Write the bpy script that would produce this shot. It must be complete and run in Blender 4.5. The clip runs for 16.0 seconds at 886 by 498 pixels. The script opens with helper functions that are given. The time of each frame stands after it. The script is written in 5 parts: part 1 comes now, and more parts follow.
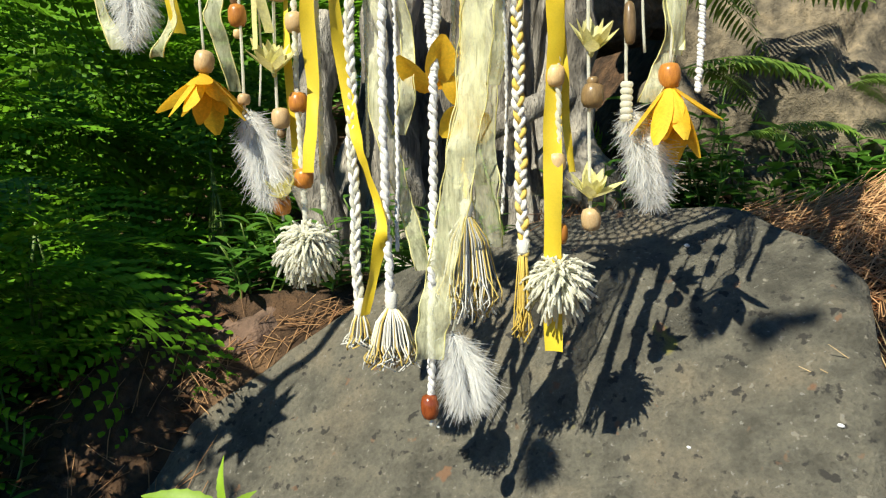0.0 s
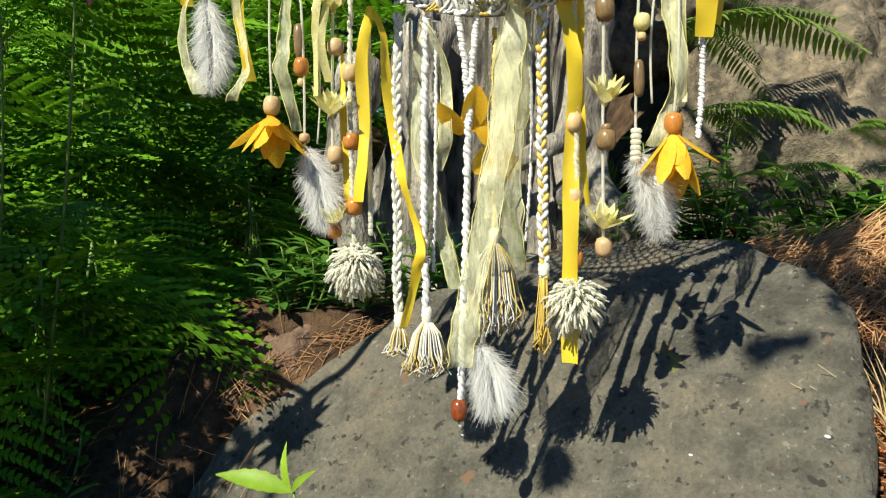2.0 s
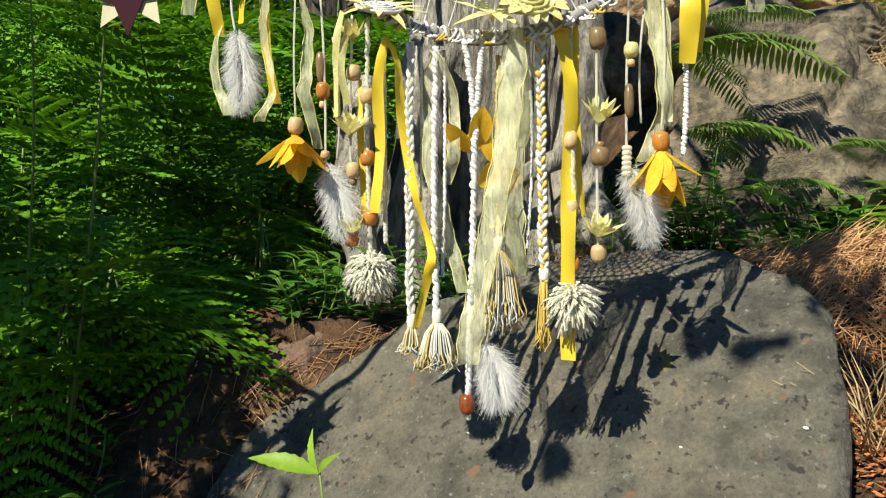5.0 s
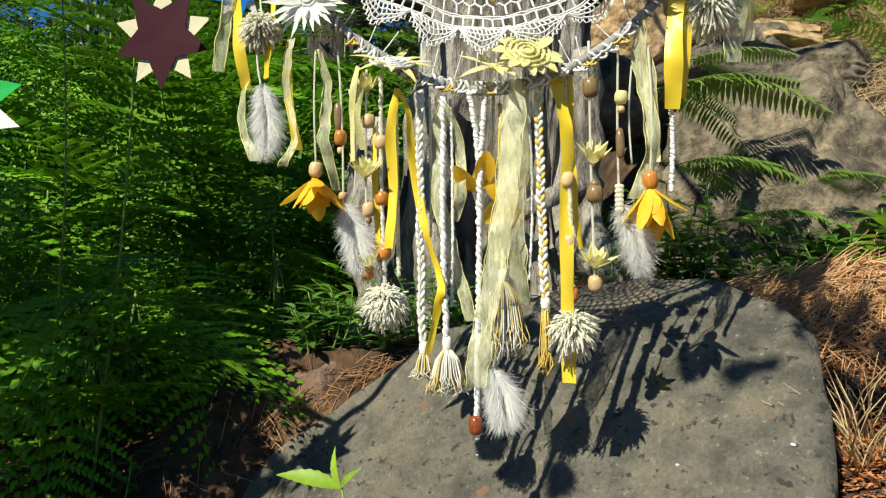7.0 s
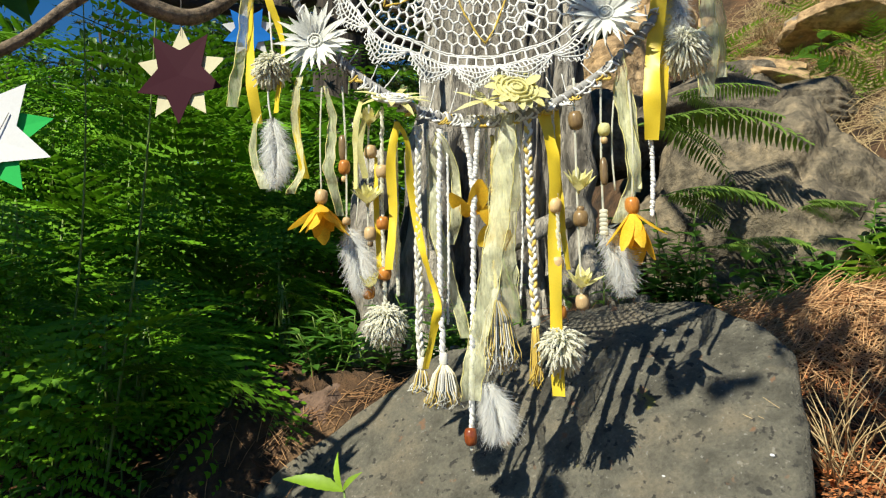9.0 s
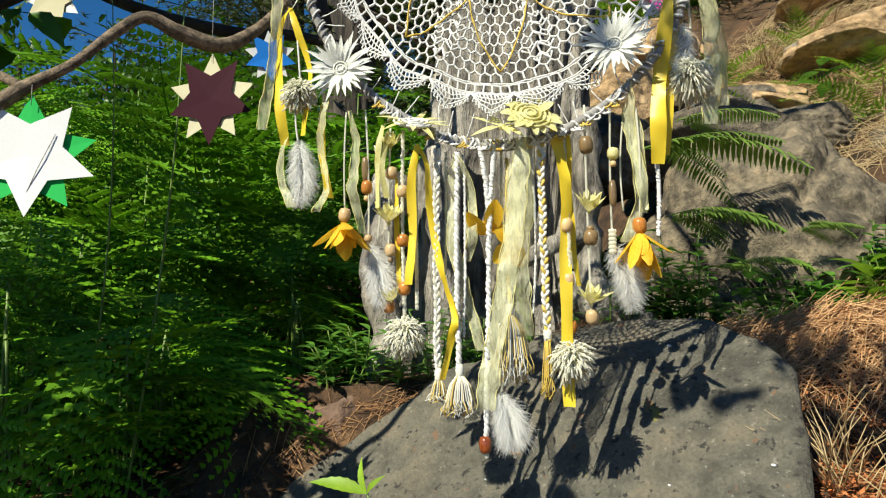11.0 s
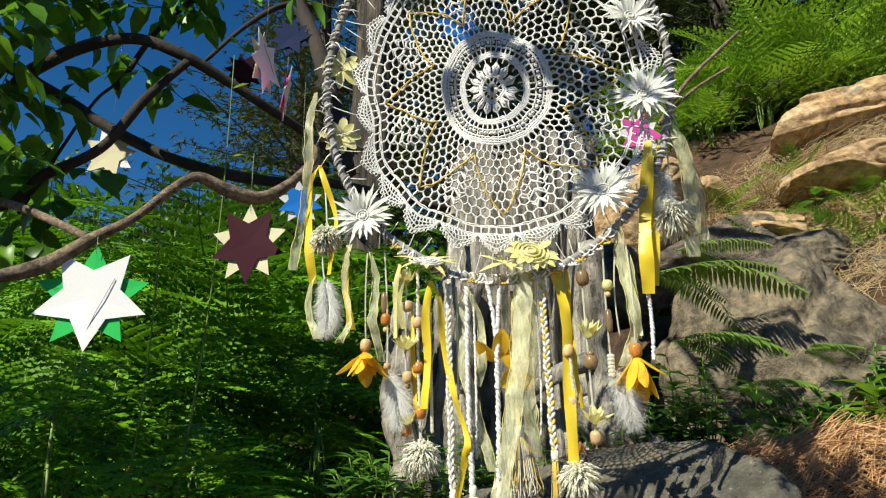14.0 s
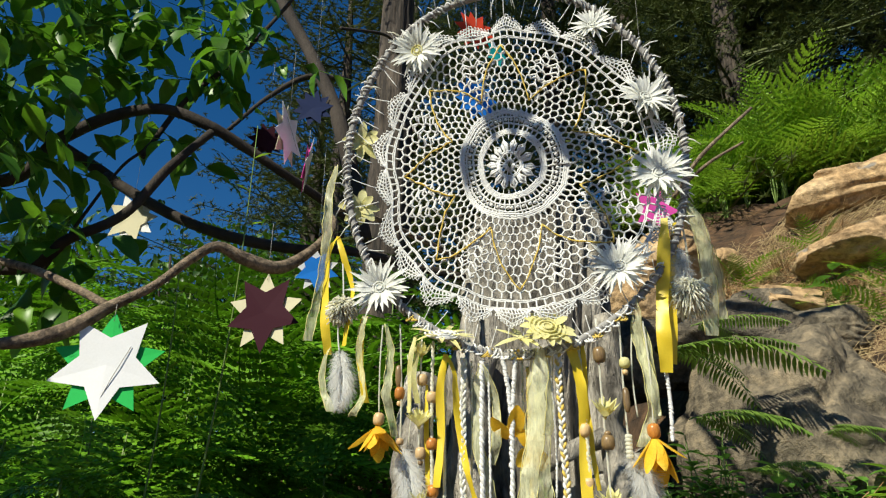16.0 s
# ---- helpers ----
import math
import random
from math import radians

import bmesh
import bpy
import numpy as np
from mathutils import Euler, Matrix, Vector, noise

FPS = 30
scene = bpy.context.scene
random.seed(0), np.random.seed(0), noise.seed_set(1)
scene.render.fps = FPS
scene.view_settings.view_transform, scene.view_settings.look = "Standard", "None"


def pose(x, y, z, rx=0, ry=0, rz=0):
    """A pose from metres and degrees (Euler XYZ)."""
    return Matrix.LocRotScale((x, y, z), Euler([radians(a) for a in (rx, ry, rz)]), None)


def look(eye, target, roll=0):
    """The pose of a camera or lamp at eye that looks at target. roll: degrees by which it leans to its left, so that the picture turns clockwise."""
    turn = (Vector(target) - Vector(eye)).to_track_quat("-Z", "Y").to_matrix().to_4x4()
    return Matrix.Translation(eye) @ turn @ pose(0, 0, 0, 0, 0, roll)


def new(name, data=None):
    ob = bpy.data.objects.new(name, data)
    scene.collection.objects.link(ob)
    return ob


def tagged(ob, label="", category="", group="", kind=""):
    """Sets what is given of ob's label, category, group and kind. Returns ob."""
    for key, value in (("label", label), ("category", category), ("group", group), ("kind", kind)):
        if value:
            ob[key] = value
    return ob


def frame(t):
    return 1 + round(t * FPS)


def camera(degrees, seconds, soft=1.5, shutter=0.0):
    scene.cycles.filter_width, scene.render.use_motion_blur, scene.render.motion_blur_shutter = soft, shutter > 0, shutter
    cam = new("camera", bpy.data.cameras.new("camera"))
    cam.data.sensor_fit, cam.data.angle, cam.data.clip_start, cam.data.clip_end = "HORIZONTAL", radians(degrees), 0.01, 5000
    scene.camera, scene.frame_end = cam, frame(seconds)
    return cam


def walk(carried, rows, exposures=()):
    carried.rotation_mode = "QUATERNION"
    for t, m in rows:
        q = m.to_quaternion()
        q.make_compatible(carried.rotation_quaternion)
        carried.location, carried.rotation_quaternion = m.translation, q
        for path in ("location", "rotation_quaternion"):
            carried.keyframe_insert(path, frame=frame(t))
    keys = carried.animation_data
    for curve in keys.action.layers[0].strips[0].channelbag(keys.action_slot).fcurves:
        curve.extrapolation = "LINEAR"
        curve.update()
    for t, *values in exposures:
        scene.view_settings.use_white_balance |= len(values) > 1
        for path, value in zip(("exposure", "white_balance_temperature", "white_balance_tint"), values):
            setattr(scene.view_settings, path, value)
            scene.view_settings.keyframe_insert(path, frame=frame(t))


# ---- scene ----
cam = camera(65.0, 16.0, soft=1.2)
PATH = [
    (0, (0.024, 0.011, 0.485), (-0.014, 1.995, 0.238), -0.3),
    (0.5, (0.02, -0.006, 0.483), (-0.043, 1.979, 0.248), -0.1),
    (1, (0.017, -0.027, 0.485), (-0.065, 1.959, 0.266), -0.2),
    (1.5, (0.011, -0.056, 0.488), (-0.066, 1.934, 0.298), 0.4),
    (2, (0.009, -0.078, 0.487), (-0.07, 1.914, 0.326), 0.7),
    (2.5, (0.01, -0.094, 0.483), (-0.054, 1.899, 0.328), 1.0),
    (3, (0.012, -0.11, 0.483), (-0.041, 1.885, 0.345), 0.6),
    (3.5, (0.008, -0.124, 0.479), (-0.047, 1.872, 0.352), 0.6),
    (4, (0.005, -0.129, 0.478), (-0.067, 1.866, 0.354), 0.6),
    (6.5, (-0.006, -0.192, 0.481), (-0.076, 1.807, 0.439), 0.5),
    (7, (-0.003, -0.211, 0.482), (-0.089, 1.787, 0.468), -0.1),
    (7.5, (-0.001, -0.229, 0.479), (-0.085, 1.769, 0.493), 0.2),
    (8, (0.0, -0.249, 0.476), (-0.081, 1.749, 0.516), 0.3),
    (8.5, (0.005, -0.26, 0.473), (-0.077, 1.737, 0.542), -0.2),
    (9, (0.008, -0.269, 0.465), (-0.087, 1.726, 0.551), -0.2),
    (11.3, (-0.011, -0.331, 0.458), (-0.115, 1.659, 0.624), 0.4),
    (11.5, (-0.006, -0.34, 0.456), (-0.121, 1.647, 0.654), 0.5),
    (12, (-0.006, -0.349, 0.452), (-0.132, 1.634, 0.679), 0.3),
    (12.5, (0.002, -0.365, 0.454), (-0.126, 1.605, 0.771), 0.3),
    (13, (-0.001, -0.387, 0.452), (-0.151, 1.573, 0.823), 0.7),
    (13.5, (-0.001, -0.399, 0.448), (-0.159, 1.551, 0.865), 0.2),
    (14, (0.011, -0.417, 0.449), (-0.147, 1.513, 0.95), -0.5),
    (14.5, (0.01, -0.427, 0.451), (-0.144, 1.482, 1.024), -0.3),
    (15, (0.013, -0.432, 0.454), (-0.155, 1.454, 1.096), -0.1),
    (15.5, (0.009, -0.431, 0.458), (-0.15, 1.442, 1.138), 0.1),
    (16, (0.006, -0.424, 0.462), (-0.184, 1.448, 1.138), 0.9),
]
walk(cam, [(t, look(eye, target, roll)) for t, eye, target, roll in PATH], [(0.0, 0.72), (4.0, 0.66), (9.0, 0.64), (13.0, 0.64), (16.0, 0.50)])

# ---- sky and sun ----
SUN_WAY = Vector((0.43, 0.585, -0.69)).normalized()
world = bpy.data.worlds.new("sky")
scene.world = world
world.use_nodes = True
sky = world.node_tree.nodes.new("ShaderNodeTexSky")
sky.sky_type, sky.sun_disc = "NISHITA", False
sky.altitude, sky.dust_density, sky.ozone_density = 1500, 0.2, 4.0
sky.sun_elevation, sky.sun_rotation = math.asin(-SUN_WAY.z), math.atan2(-SUN_WAY.x, -SUN_WAY.y)
deep = world.node_tree.nodes.new("ShaderNodeHueSaturation")
deep.inputs["Saturation"].default_value = 1.3
world.node_tree.links.new(sky.outputs[0], deep.inputs["Color"])
world.node_tree.links.new(deep.outputs[0], world.node_tree.nodes["Background"].inputs[0])
world.node_tree.nodes["Background"].inputs[1].default_value = 0.062
sun = new("sun", bpy.data.lights.new("sun", "SUN"))
sun.data.energy, sun.data.angle, sun.data.color = 5.0, radians(0.5), (1.0, 0.96, 0.79)
sun.matrix_world = look((0, 0, 0), SUN_WAY)

# ---- materials ----
def ramp(nt, fac, stops):
    n = nt.nodes.new("ShaderNodeValToRGB")
    while len(n.color_ramp.elements) < len(stops):
        n.color_ramp.elements.new(0.5)
    for e, (p, c) in zip(n.color_ramp.elements, stops):
        e.position, e.color = p, (*c, 1)
    nt.links.new(fac, n.inputs[0])
    return n.outputs[0]


def mixed(nt, a, b, fac, mode="MIX"):
    n = nt.nodes.new("ShaderNodeMix")
    n.data_type, n.blend_type = "RGBA", mode
    for k, s in ((6, a), (7, b), (0, fac)):
        if isinstance(s, (int, float)):
            n.inputs[k].default_value = s
        elif isinstance(s, tuple):
            n.inputs[k].default_value = (*s, 1)
        else:
            nt.links.new(s, n.inputs[k])
    return n.outputs[2]


def grain(nt, scale, detail=5, rough=0.6, stretch=None):
    co = nt.nodes.new("ShaderNodeTexCoord").outputs["Object"]
    if stretch:
        m = nt.nodes.new("ShaderNodeMapping")
        m.inputs["Scale"].default_value = stretch
        nt.links.new(co, m.inputs[0])
        co = m.outputs[0]
    n = nt.nodes.new("ShaderNodeTexNoise")
    n.inputs["Scale"].default_value, n.inputs["Detail"].default_value, n.inputs["Roughness"].default_value = scale, detail, rough
    nt.links.new(co, n.inputs["Vector"])
    return n.outputs["Fac"]


def material(name, stops, scale, fine=0, bump=0.0, rough=0.7, through_light=0.0, vary=0.0, island=None, stretch=None, spec=0.4, clear=0.0, specks=None, mottle=0.0, relief=0.0, fleck=0.55):
    """A procedural surface: stops colour a coarse noise, a fine noise mottles it, bump is relief in metres."""
    m = bpy.data.materials.new(name)
    m.use_nodes = True
    nt = m.node_tree
    b = nt.nodes["Principled BSDF"]
    col = ramp(nt, grain(nt, scale, stretch=stretch), stops)
    f = grain(nt, fine or scale * 6, 6, 0.7, stretch)
    col = mixed(nt, col, ramp(nt, f, ((0.3, (0.55, 0.55, 0.55)), (0.7, (1.15, 1.15, 1.15)))), fleck, "MULTIPLY")
    mid = None
    if mottle or relief:
        mid = grain(nt, scale * 4, 4, 0.65, stretch)
        lo = 1 - mottle
        col = mixed(nt, col, ramp(nt, mid, ((0.36, (lo, lo, lo)), (0.52, (1, 1, 1)), (0.68, (1 + mottle * .7, 1 + mottle * .62, 1 + mottle * .5)))), 1.0, "MULTIPLY")
    if island:
        g = nt.nodes.new("ShaderNodeNewGeometry")
        col = mixed(nt, col, ramp(nt, g.outputs["Random Per Island"], island), 1.0, "MULTIPLY")
    if vary:
        o = nt.nodes.new("ShaderNodeObjectInfo")
        lo = 1 - vary
        col = mixed(nt, col, ramp(nt, o.outputs["Random"], ((0, (lo, lo, lo)), (1, (1 + vary * .6, 1 + vary * .5, 1)))), 1.0, "MULTIPLY")
    for tint, sc, cut in specks or ():
        s = grain(nt, sc, 3, 0.5)
        col = mixed(nt, col, tint, ramp(nt, s, ((cut, (0, 0, 0)), (cut + 0.05, (1, 1, 1)))))
    nt.links.new(col, b.inputs["Base Color"])
    b.inputs["Roughness"].default_value = rough
    b.inputs["Specular IOR Level"].default_value = spec
    b.inputs["Coat Weight"].default_value = clear
    if bump:
        n = nt.nodes.new("ShaderNodeBump")
        n.inputs["Strength"].default_value, n.inputs["Distance"].default_value = 0.9, bump
        nt.links.new(f, n.inputs["Height"])
        if relief:
            n2 = nt.nodes.new("ShaderNodeBump")
            n2.inputs["Strength"].default_value, n2.inputs["Distance"].default_value = 0.8, relief
            nt.links.new(mid, n2.inputs["Height"])
            nt.links.new(n2.outputs[0], n.inputs["Normal"])
        nt.links.new(n.outputs[0], b.inputs["Normal"])
    if through_light:
        t = nt.nodes.new("ShaderNodeBsdfTranslucent")
        nt.links.new(col, t.inputs[0])
        mx = nt.nodes.new("ShaderNodeMixShader")
        mx.inputs[0].default_value = through_light
        nt.links.new(b.outputs[0], mx.inputs[1])
        nt.links.new(t.outputs[0], mx.inputs[2])
        nt.links.new(mx.outputs[0], nt.nodes["Material Output"].inputs[0])
    return m


def sheer(name, tint, cover):
    """Thin woven organza: a share of the light passes straight through, less where the weave is close."""
    m = material(name, ((0.3, tint), (0.7, tuple(c * 0.9 for c in tint))), 60, 900, rough=0.4, through_light=0.35, fleck=0.3)
    nt = m.node_tree
    last = nt.nodes["Material Output"].inputs[0].links[0].from_socket
    tr = nt.nodes.new("ShaderNodeBsdfTransparent")
    mx = nt.nodes.new("ShaderNodeMixShader")
    lo, hi = cover - 0.2, cover + 0.25
    nt.links.new(ramp(nt, grain(nt, 90, 4, 0.7, (3, 3, 0.35)), ((0.32, (lo, lo, lo)), (0.68, (hi, hi, hi)))), mx.inputs[0])
    nt.links.new(tr.outputs[0], mx.inputs[1])
    nt.links.new(last, mx.inputs[2])
    nt.links.new(mx.outputs[0], nt.nodes["Material Output"].inputs[0])
    return m


STONE = material("grey_stone", ((0.25, (0.098, 0.093, 0.073)), (0.5, (0.155, 0.145, 0.112)), (0.75, (0.210, 0.172, 0.118))), 5, 190, 0.008, 0.8, mottle=0.32, relief=0.012, fleck=0.8,
                 specks=(((0.26, 0.24, 0.19), 80, 0.675), ((0.22, 0.20, 0.05), 14, 0.715), ((0.045, 0.042, 0.036), 70, 0.62), ((0.21, 0.12, 0.07), 34, 0.67), ((0.24, 0.23, 0.20), 160, 0.67)))
SAND = material("sandstone", ((0.25, (0.30, 0.185, 0.09)), (0.5, (0.46, 0.31, 0.165)), (0.75, (0.56, 0.42, 0.26))), 6, 70, 0.005, 0.9, vary=0.15, mottle=0.4, relief=0.014,
                specks=(((0.2, 0.18, 0.15), 9, 0.62),))
GREYSAND = material("weathered_stone", ((0.25, (0.065, 0.055, 0.042)), (0.5, (0.150, 0.126, 0.092)), (0.75, (0.26, 0.21, 0.145))), 7, 70, 0.006, 0.9, vary=0.15, mottle=0.5, relief=0.018)
REDSTONE = material("reddish_stone", ((0.3, (0.12, 0.075, 0.05)), (0.7, (0.19, 0.12, 0.085))), 6, 60, 0.006, 0.9, mottle=0.3, relief=0.015)
SOIL = material("soil", ((0.3, (0.045, 0.028, 0.016)), (0.55, (0.11, 0.06, 0.03)), (0.75, (0.20, 0.12, 0.06))), 6, 70, 0.012, 0.95, mottle=0.4, relief=0.03)
# grey weathered grain; its dark patches also stand for shade on the stump
DEADWOOD = material("weathered_wood", ((0.25, (0.045, 0.038, 0.030)), (0.46, (0.23, 0.207, 0.172)), (0.72, (0.50, 0.47, 0.41))), 8, 70, 0.012, 0.9, stretch=(1, 1, 0.28), mottle=0.6, relief=0.035)
BARK = material("bark", ((0.3, (0.018, 0.013, 0.010)), (0.7, (0.055, 0.042, 0.032))), 9, 60, 0.006, 0.9, stretch=(1, 1, 0.3))
PINEBARK = material("pine_bark", ((0.3, (0.014, 0.011, 0.009)), (0.5, (0.055, 0.043, 0.034)), (0.72, (0.125, 0.100, 0.078))), 110, 500, 0.004, 0.9, stretch=(1, 1, 0.12), mottle=0.5, relief=0.01)
TWIG = material("bare_branch_wood", ((0.3, (0.10, 0.07, 0.045)), (0.7, (0.30, 0.225, 0.15))), 30, 220, 0.004, 0.8, mottle=0.5)
FERN = material("fern_green", ((0.3, (0.066, 0.23, 0.011)), (0.7, (0.225, 0.48, 0.024))), 3, 60, 0, 0.5, 0.28, vary=0.5, spec=0.2)
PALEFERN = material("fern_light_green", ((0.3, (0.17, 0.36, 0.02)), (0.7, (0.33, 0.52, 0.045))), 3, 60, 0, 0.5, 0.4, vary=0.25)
SWORDFERN = material("fishbone_fern_green", ((0.3, (0.13, 0.25, 0.035)), (0.7, (0.24, 0.38, 0.07))), 3, 60, 0, 0.45, 0.3, vary=0.25)
STEM = material("fern_stem", ((0.3, (0.12, 0.2, 0.03)), (0.7, (0.16, 0.24, 0.05))), 9, 90, 0, 0.5)
# island tones put silhouetted and sunlit leaves into the colour
LEAF = material("tree_leaf", ((0.3, (0.07, 0.20, 0.014)), (0.7, (0.16, 0.36, 0.025))), 4, 70, 0, 0.4, 0.42, island=((0, (0.4, 0.5, 0.45)), (0.6, (0.8, 0.85, 0.8)), (1, (1.4, 1.3, 1))))
SHRUBLEAF = material("shrub_leaf", ((0.3, (0.035, 0.10, 0.010)), (0.7, (0.085, 0.19, 0.018))), 4, 70, 0, 0.45, 0.3, island=((0, (0.4, 0.5, 0.45)), (1, (1.4, 1.3, 1))))
HERB = material("herb_leaf", ((0.3, (0.065, 0.20, 0.03)), (0.7, (0.17, 0.37, 0.05))), 9, 90, 0, 0.45, 0.38, vary=0.3)
PINE = material("pine_foliage", ((0.3, (0.05, 0.085, 0.02)), (0.7, (0.13, 0.16, 0.045))), 2, 30, 0, 0.6, 0.3, island=((0, (0.6, 0.6, 0.6)), (1, (1.3, 1.2, 1))))
NEEDLE = material("dry_pine_needle", ((0.3, (0.32, 0.16, 0.07)), (0.7, (0.50, 0.30, 0.14))), 20, 200, 0, 0.6, island=((0, (0.45, 0.4, 0.38)), (0.6, (1, 1, 1)), (1, (1.35, 1.3, 1.2))))
# brighter copy of NEEDLE: sunlight on the ledge is put into the colour
LITNEEDLE = material("sunlit_needle", ((0.3, (0.50, 0.27, 0.12)), (0.7, (0.68, 0.44, 0.23))), 20, 200, 0, 0.6, island=((0, (0.5, 0.42, 0.36)), (0.5, (1, 1, 1)), (1, (1.3, 1.25, 1.2))))
LITTER = material("dead_leaf", ((0.3, (0.10, 0.05, 0.025)), (0.7, (0.26, 0.13, 0.06))), 20, 200, 0, 0.7, island=((0, (0.4, 0.4, 0.4)), (1, (1.4, 1.2, 1))))
REDLITTER = material("reddish_bark_flake", ((0.3, (0.42, 0.14, 0.045)), (0.7, (0.60, 0.25, 0.09))), 20, 200, 0, 0.8, island=((0, (0.4, 0.4, 0.4)), (1, (1.3, 1.2, 1.1))))
STRAW = material("dry_grass", ((0.3, (0.40, 0.29, 0.15)), (0.7, (0.58, 0.45, 0.26))), 20, 200, 0, 0.6, island=((0, (0.6, 0.55, 0.5)), (1, (1.2, 1.2, 1.1))))
COTTON = material("white_cotton", ((0.3, (0.78, 0.775, 0.75)), (0.7, (0.85, 0.845, 0.82))), 30, 900, 0.0004, 0.9, 0.18, spec=0.2, fleck=0.3)
YARN = material("cream_yarn", ((0.3, (0.90, 0.89, 0.76)), (0.7, (0.94, 0.93, 0.85))), 30, 700, 0.0004, 0.95, 0.6, spec=0.2, fleck=0.25)
GOLDYARN = material("yellow_yarn", ((0.3, (0.76, 0.54, 0.10)), (0.7, (0.82, 0.62, 0.18))), 30, 700, 0.0004, 0.95, 0.2, spec=0.2)
MIXYARN = material("white_and_yellow_yarn", ((0.3, (0.78, 0.76, 0.68)), (0.7, (0.84, 0.83, 0.77))), 30, 700, 0, 0.95, 0.2,
                   island=((0, (1, 1, 1)), (0.70, (1, 1, 0.98)), (0.76, (0.95, 0.76, 0.28)), (1, (0.92, 0.68, 0.2))), spec=0.2)
GREYYARN = material("grey_yarn", ((0.3, (0.20, 0.19, 0.18)), (0.7, (0.42, 0.41, 0.39))), 60, 600, 0.0006, 0.95, spec=0.2)
SATIN = material("yellow_satin", ((0.3, (0.86, 0.62, 0.03)), (0.7, (0.92, 0.70, 0.06))), 20, 900, 0, 0.4, 0.3, fleck=0.3)
ORGANZA = sheer("pale_yellow_organza", (0.95, 0.95, 0.62), 0.48)
ORANGE = material("orange_petal", ((0.3, (0.90, 0.50, 0.02)), (0.7, (0.95, 0.64, 0.05))), 40, 400, 0.0004, 0.55, 0.35)
LEMON = material("pale_yellow_petal", ((0.3, (0.78, 0.72, 0.25)), (0.7, (0.86, 0.82, 0.45))), 40, 400, 0.0004, 0.55, 0.35)
WHITEPETAL = material("white_petal", ((0.3, (0.78, 0.79, 0.72)), (0.7, (0.86, 0.86, 0.82))), 40, 400, 0.0004, 0.6, 0.3)
BEADWOOD = material("pale_wood_bead", ((0.3, (0.55, 0.36, 0.17)), (0.7, (0.70, 0.50, 0.27))), 120, 500, 0, 0.4, stretch=(3, 3, 1), vary=0.2)
REDBEAD = material("orange_wood_bead", ((0.3, (0.45, 0.16, 0.03)), (0.7, (0.62, 0.26, 0.05))), 120, 500, 0, 0.3, stretch=(3, 3, 1), vary=0.2)
DARKBEAD = material("dark_wood_bead", ((0.3, (0.16, 0.10, 0.05)), (0.7, (0.28, 0.19, 0.09))), 120, 500, 0, 0.3, stretch=(3, 3, 1), vary=0.2)
DOWN = material("white_feather", ((0.3, (0.86, 0.86, 0.83)), (0.7, (0.92, 0.92, 0.90))), 60, 600, 0, 0.8, 0.5, spec=0.2, fleck=0.15)
nt = DOWN.node_tree
clear = nt.nodes.new("ShaderNodeBsdfTransparent")
airy = nt.nodes.new("ShaderNodeMixShader")
airy.inputs[0].default_value = 0.42
nt.links.new(clear.outputs[0], airy.inputs[1])
nt.links.new(nt.nodes["Material Output"].inputs[0].links[0].from_socket, airy.inputs[2])
nt.links.new(airy.outputs[0], nt.nodes["Material Output"].inputs[0])
CHERRY = material("dark_red_bead", ((0.3, (0.16, 0.035, 0.01)), (0.7, (0.28, 0.07, 0.02))), 120, 500, 0, 0.2, stretch=(3, 3, 1), clear=0.5)


def card(name, c):
    return material(name, ((0.3, c), (0.7, tuple(v * 0.93 for v in c))), 12, 300, 0, 0.7, 0.08, spec=0.12, fleck=0.12)


WHITECARD, GREENCARD, MAROONCARD, CREAMCARD = card("white_card", (0.84, 0.84, 0.84)), card("green_card", (0.03, 0.50, 0.10)), card("maroon_card", (0.04, 0.008, 0.016)), card("cream_card", (0.62, 0.58, 0.40))
BLUECARD, PINKCARD, REDCARD, TEALCARD, NAVYCARD = card("blue_card", (0.02, 0.22, 0.75)), card("pink_card", (0.80, 0.10, 0.45)), card("red_card", (0.75, 0.07, 0.03)), card("teal_card", (0.02, 0.50, 0.50)), card("navy_card", (0.008, 0.018, 0.07))

# ---- mesh building ----
rnd = random.Random(7)


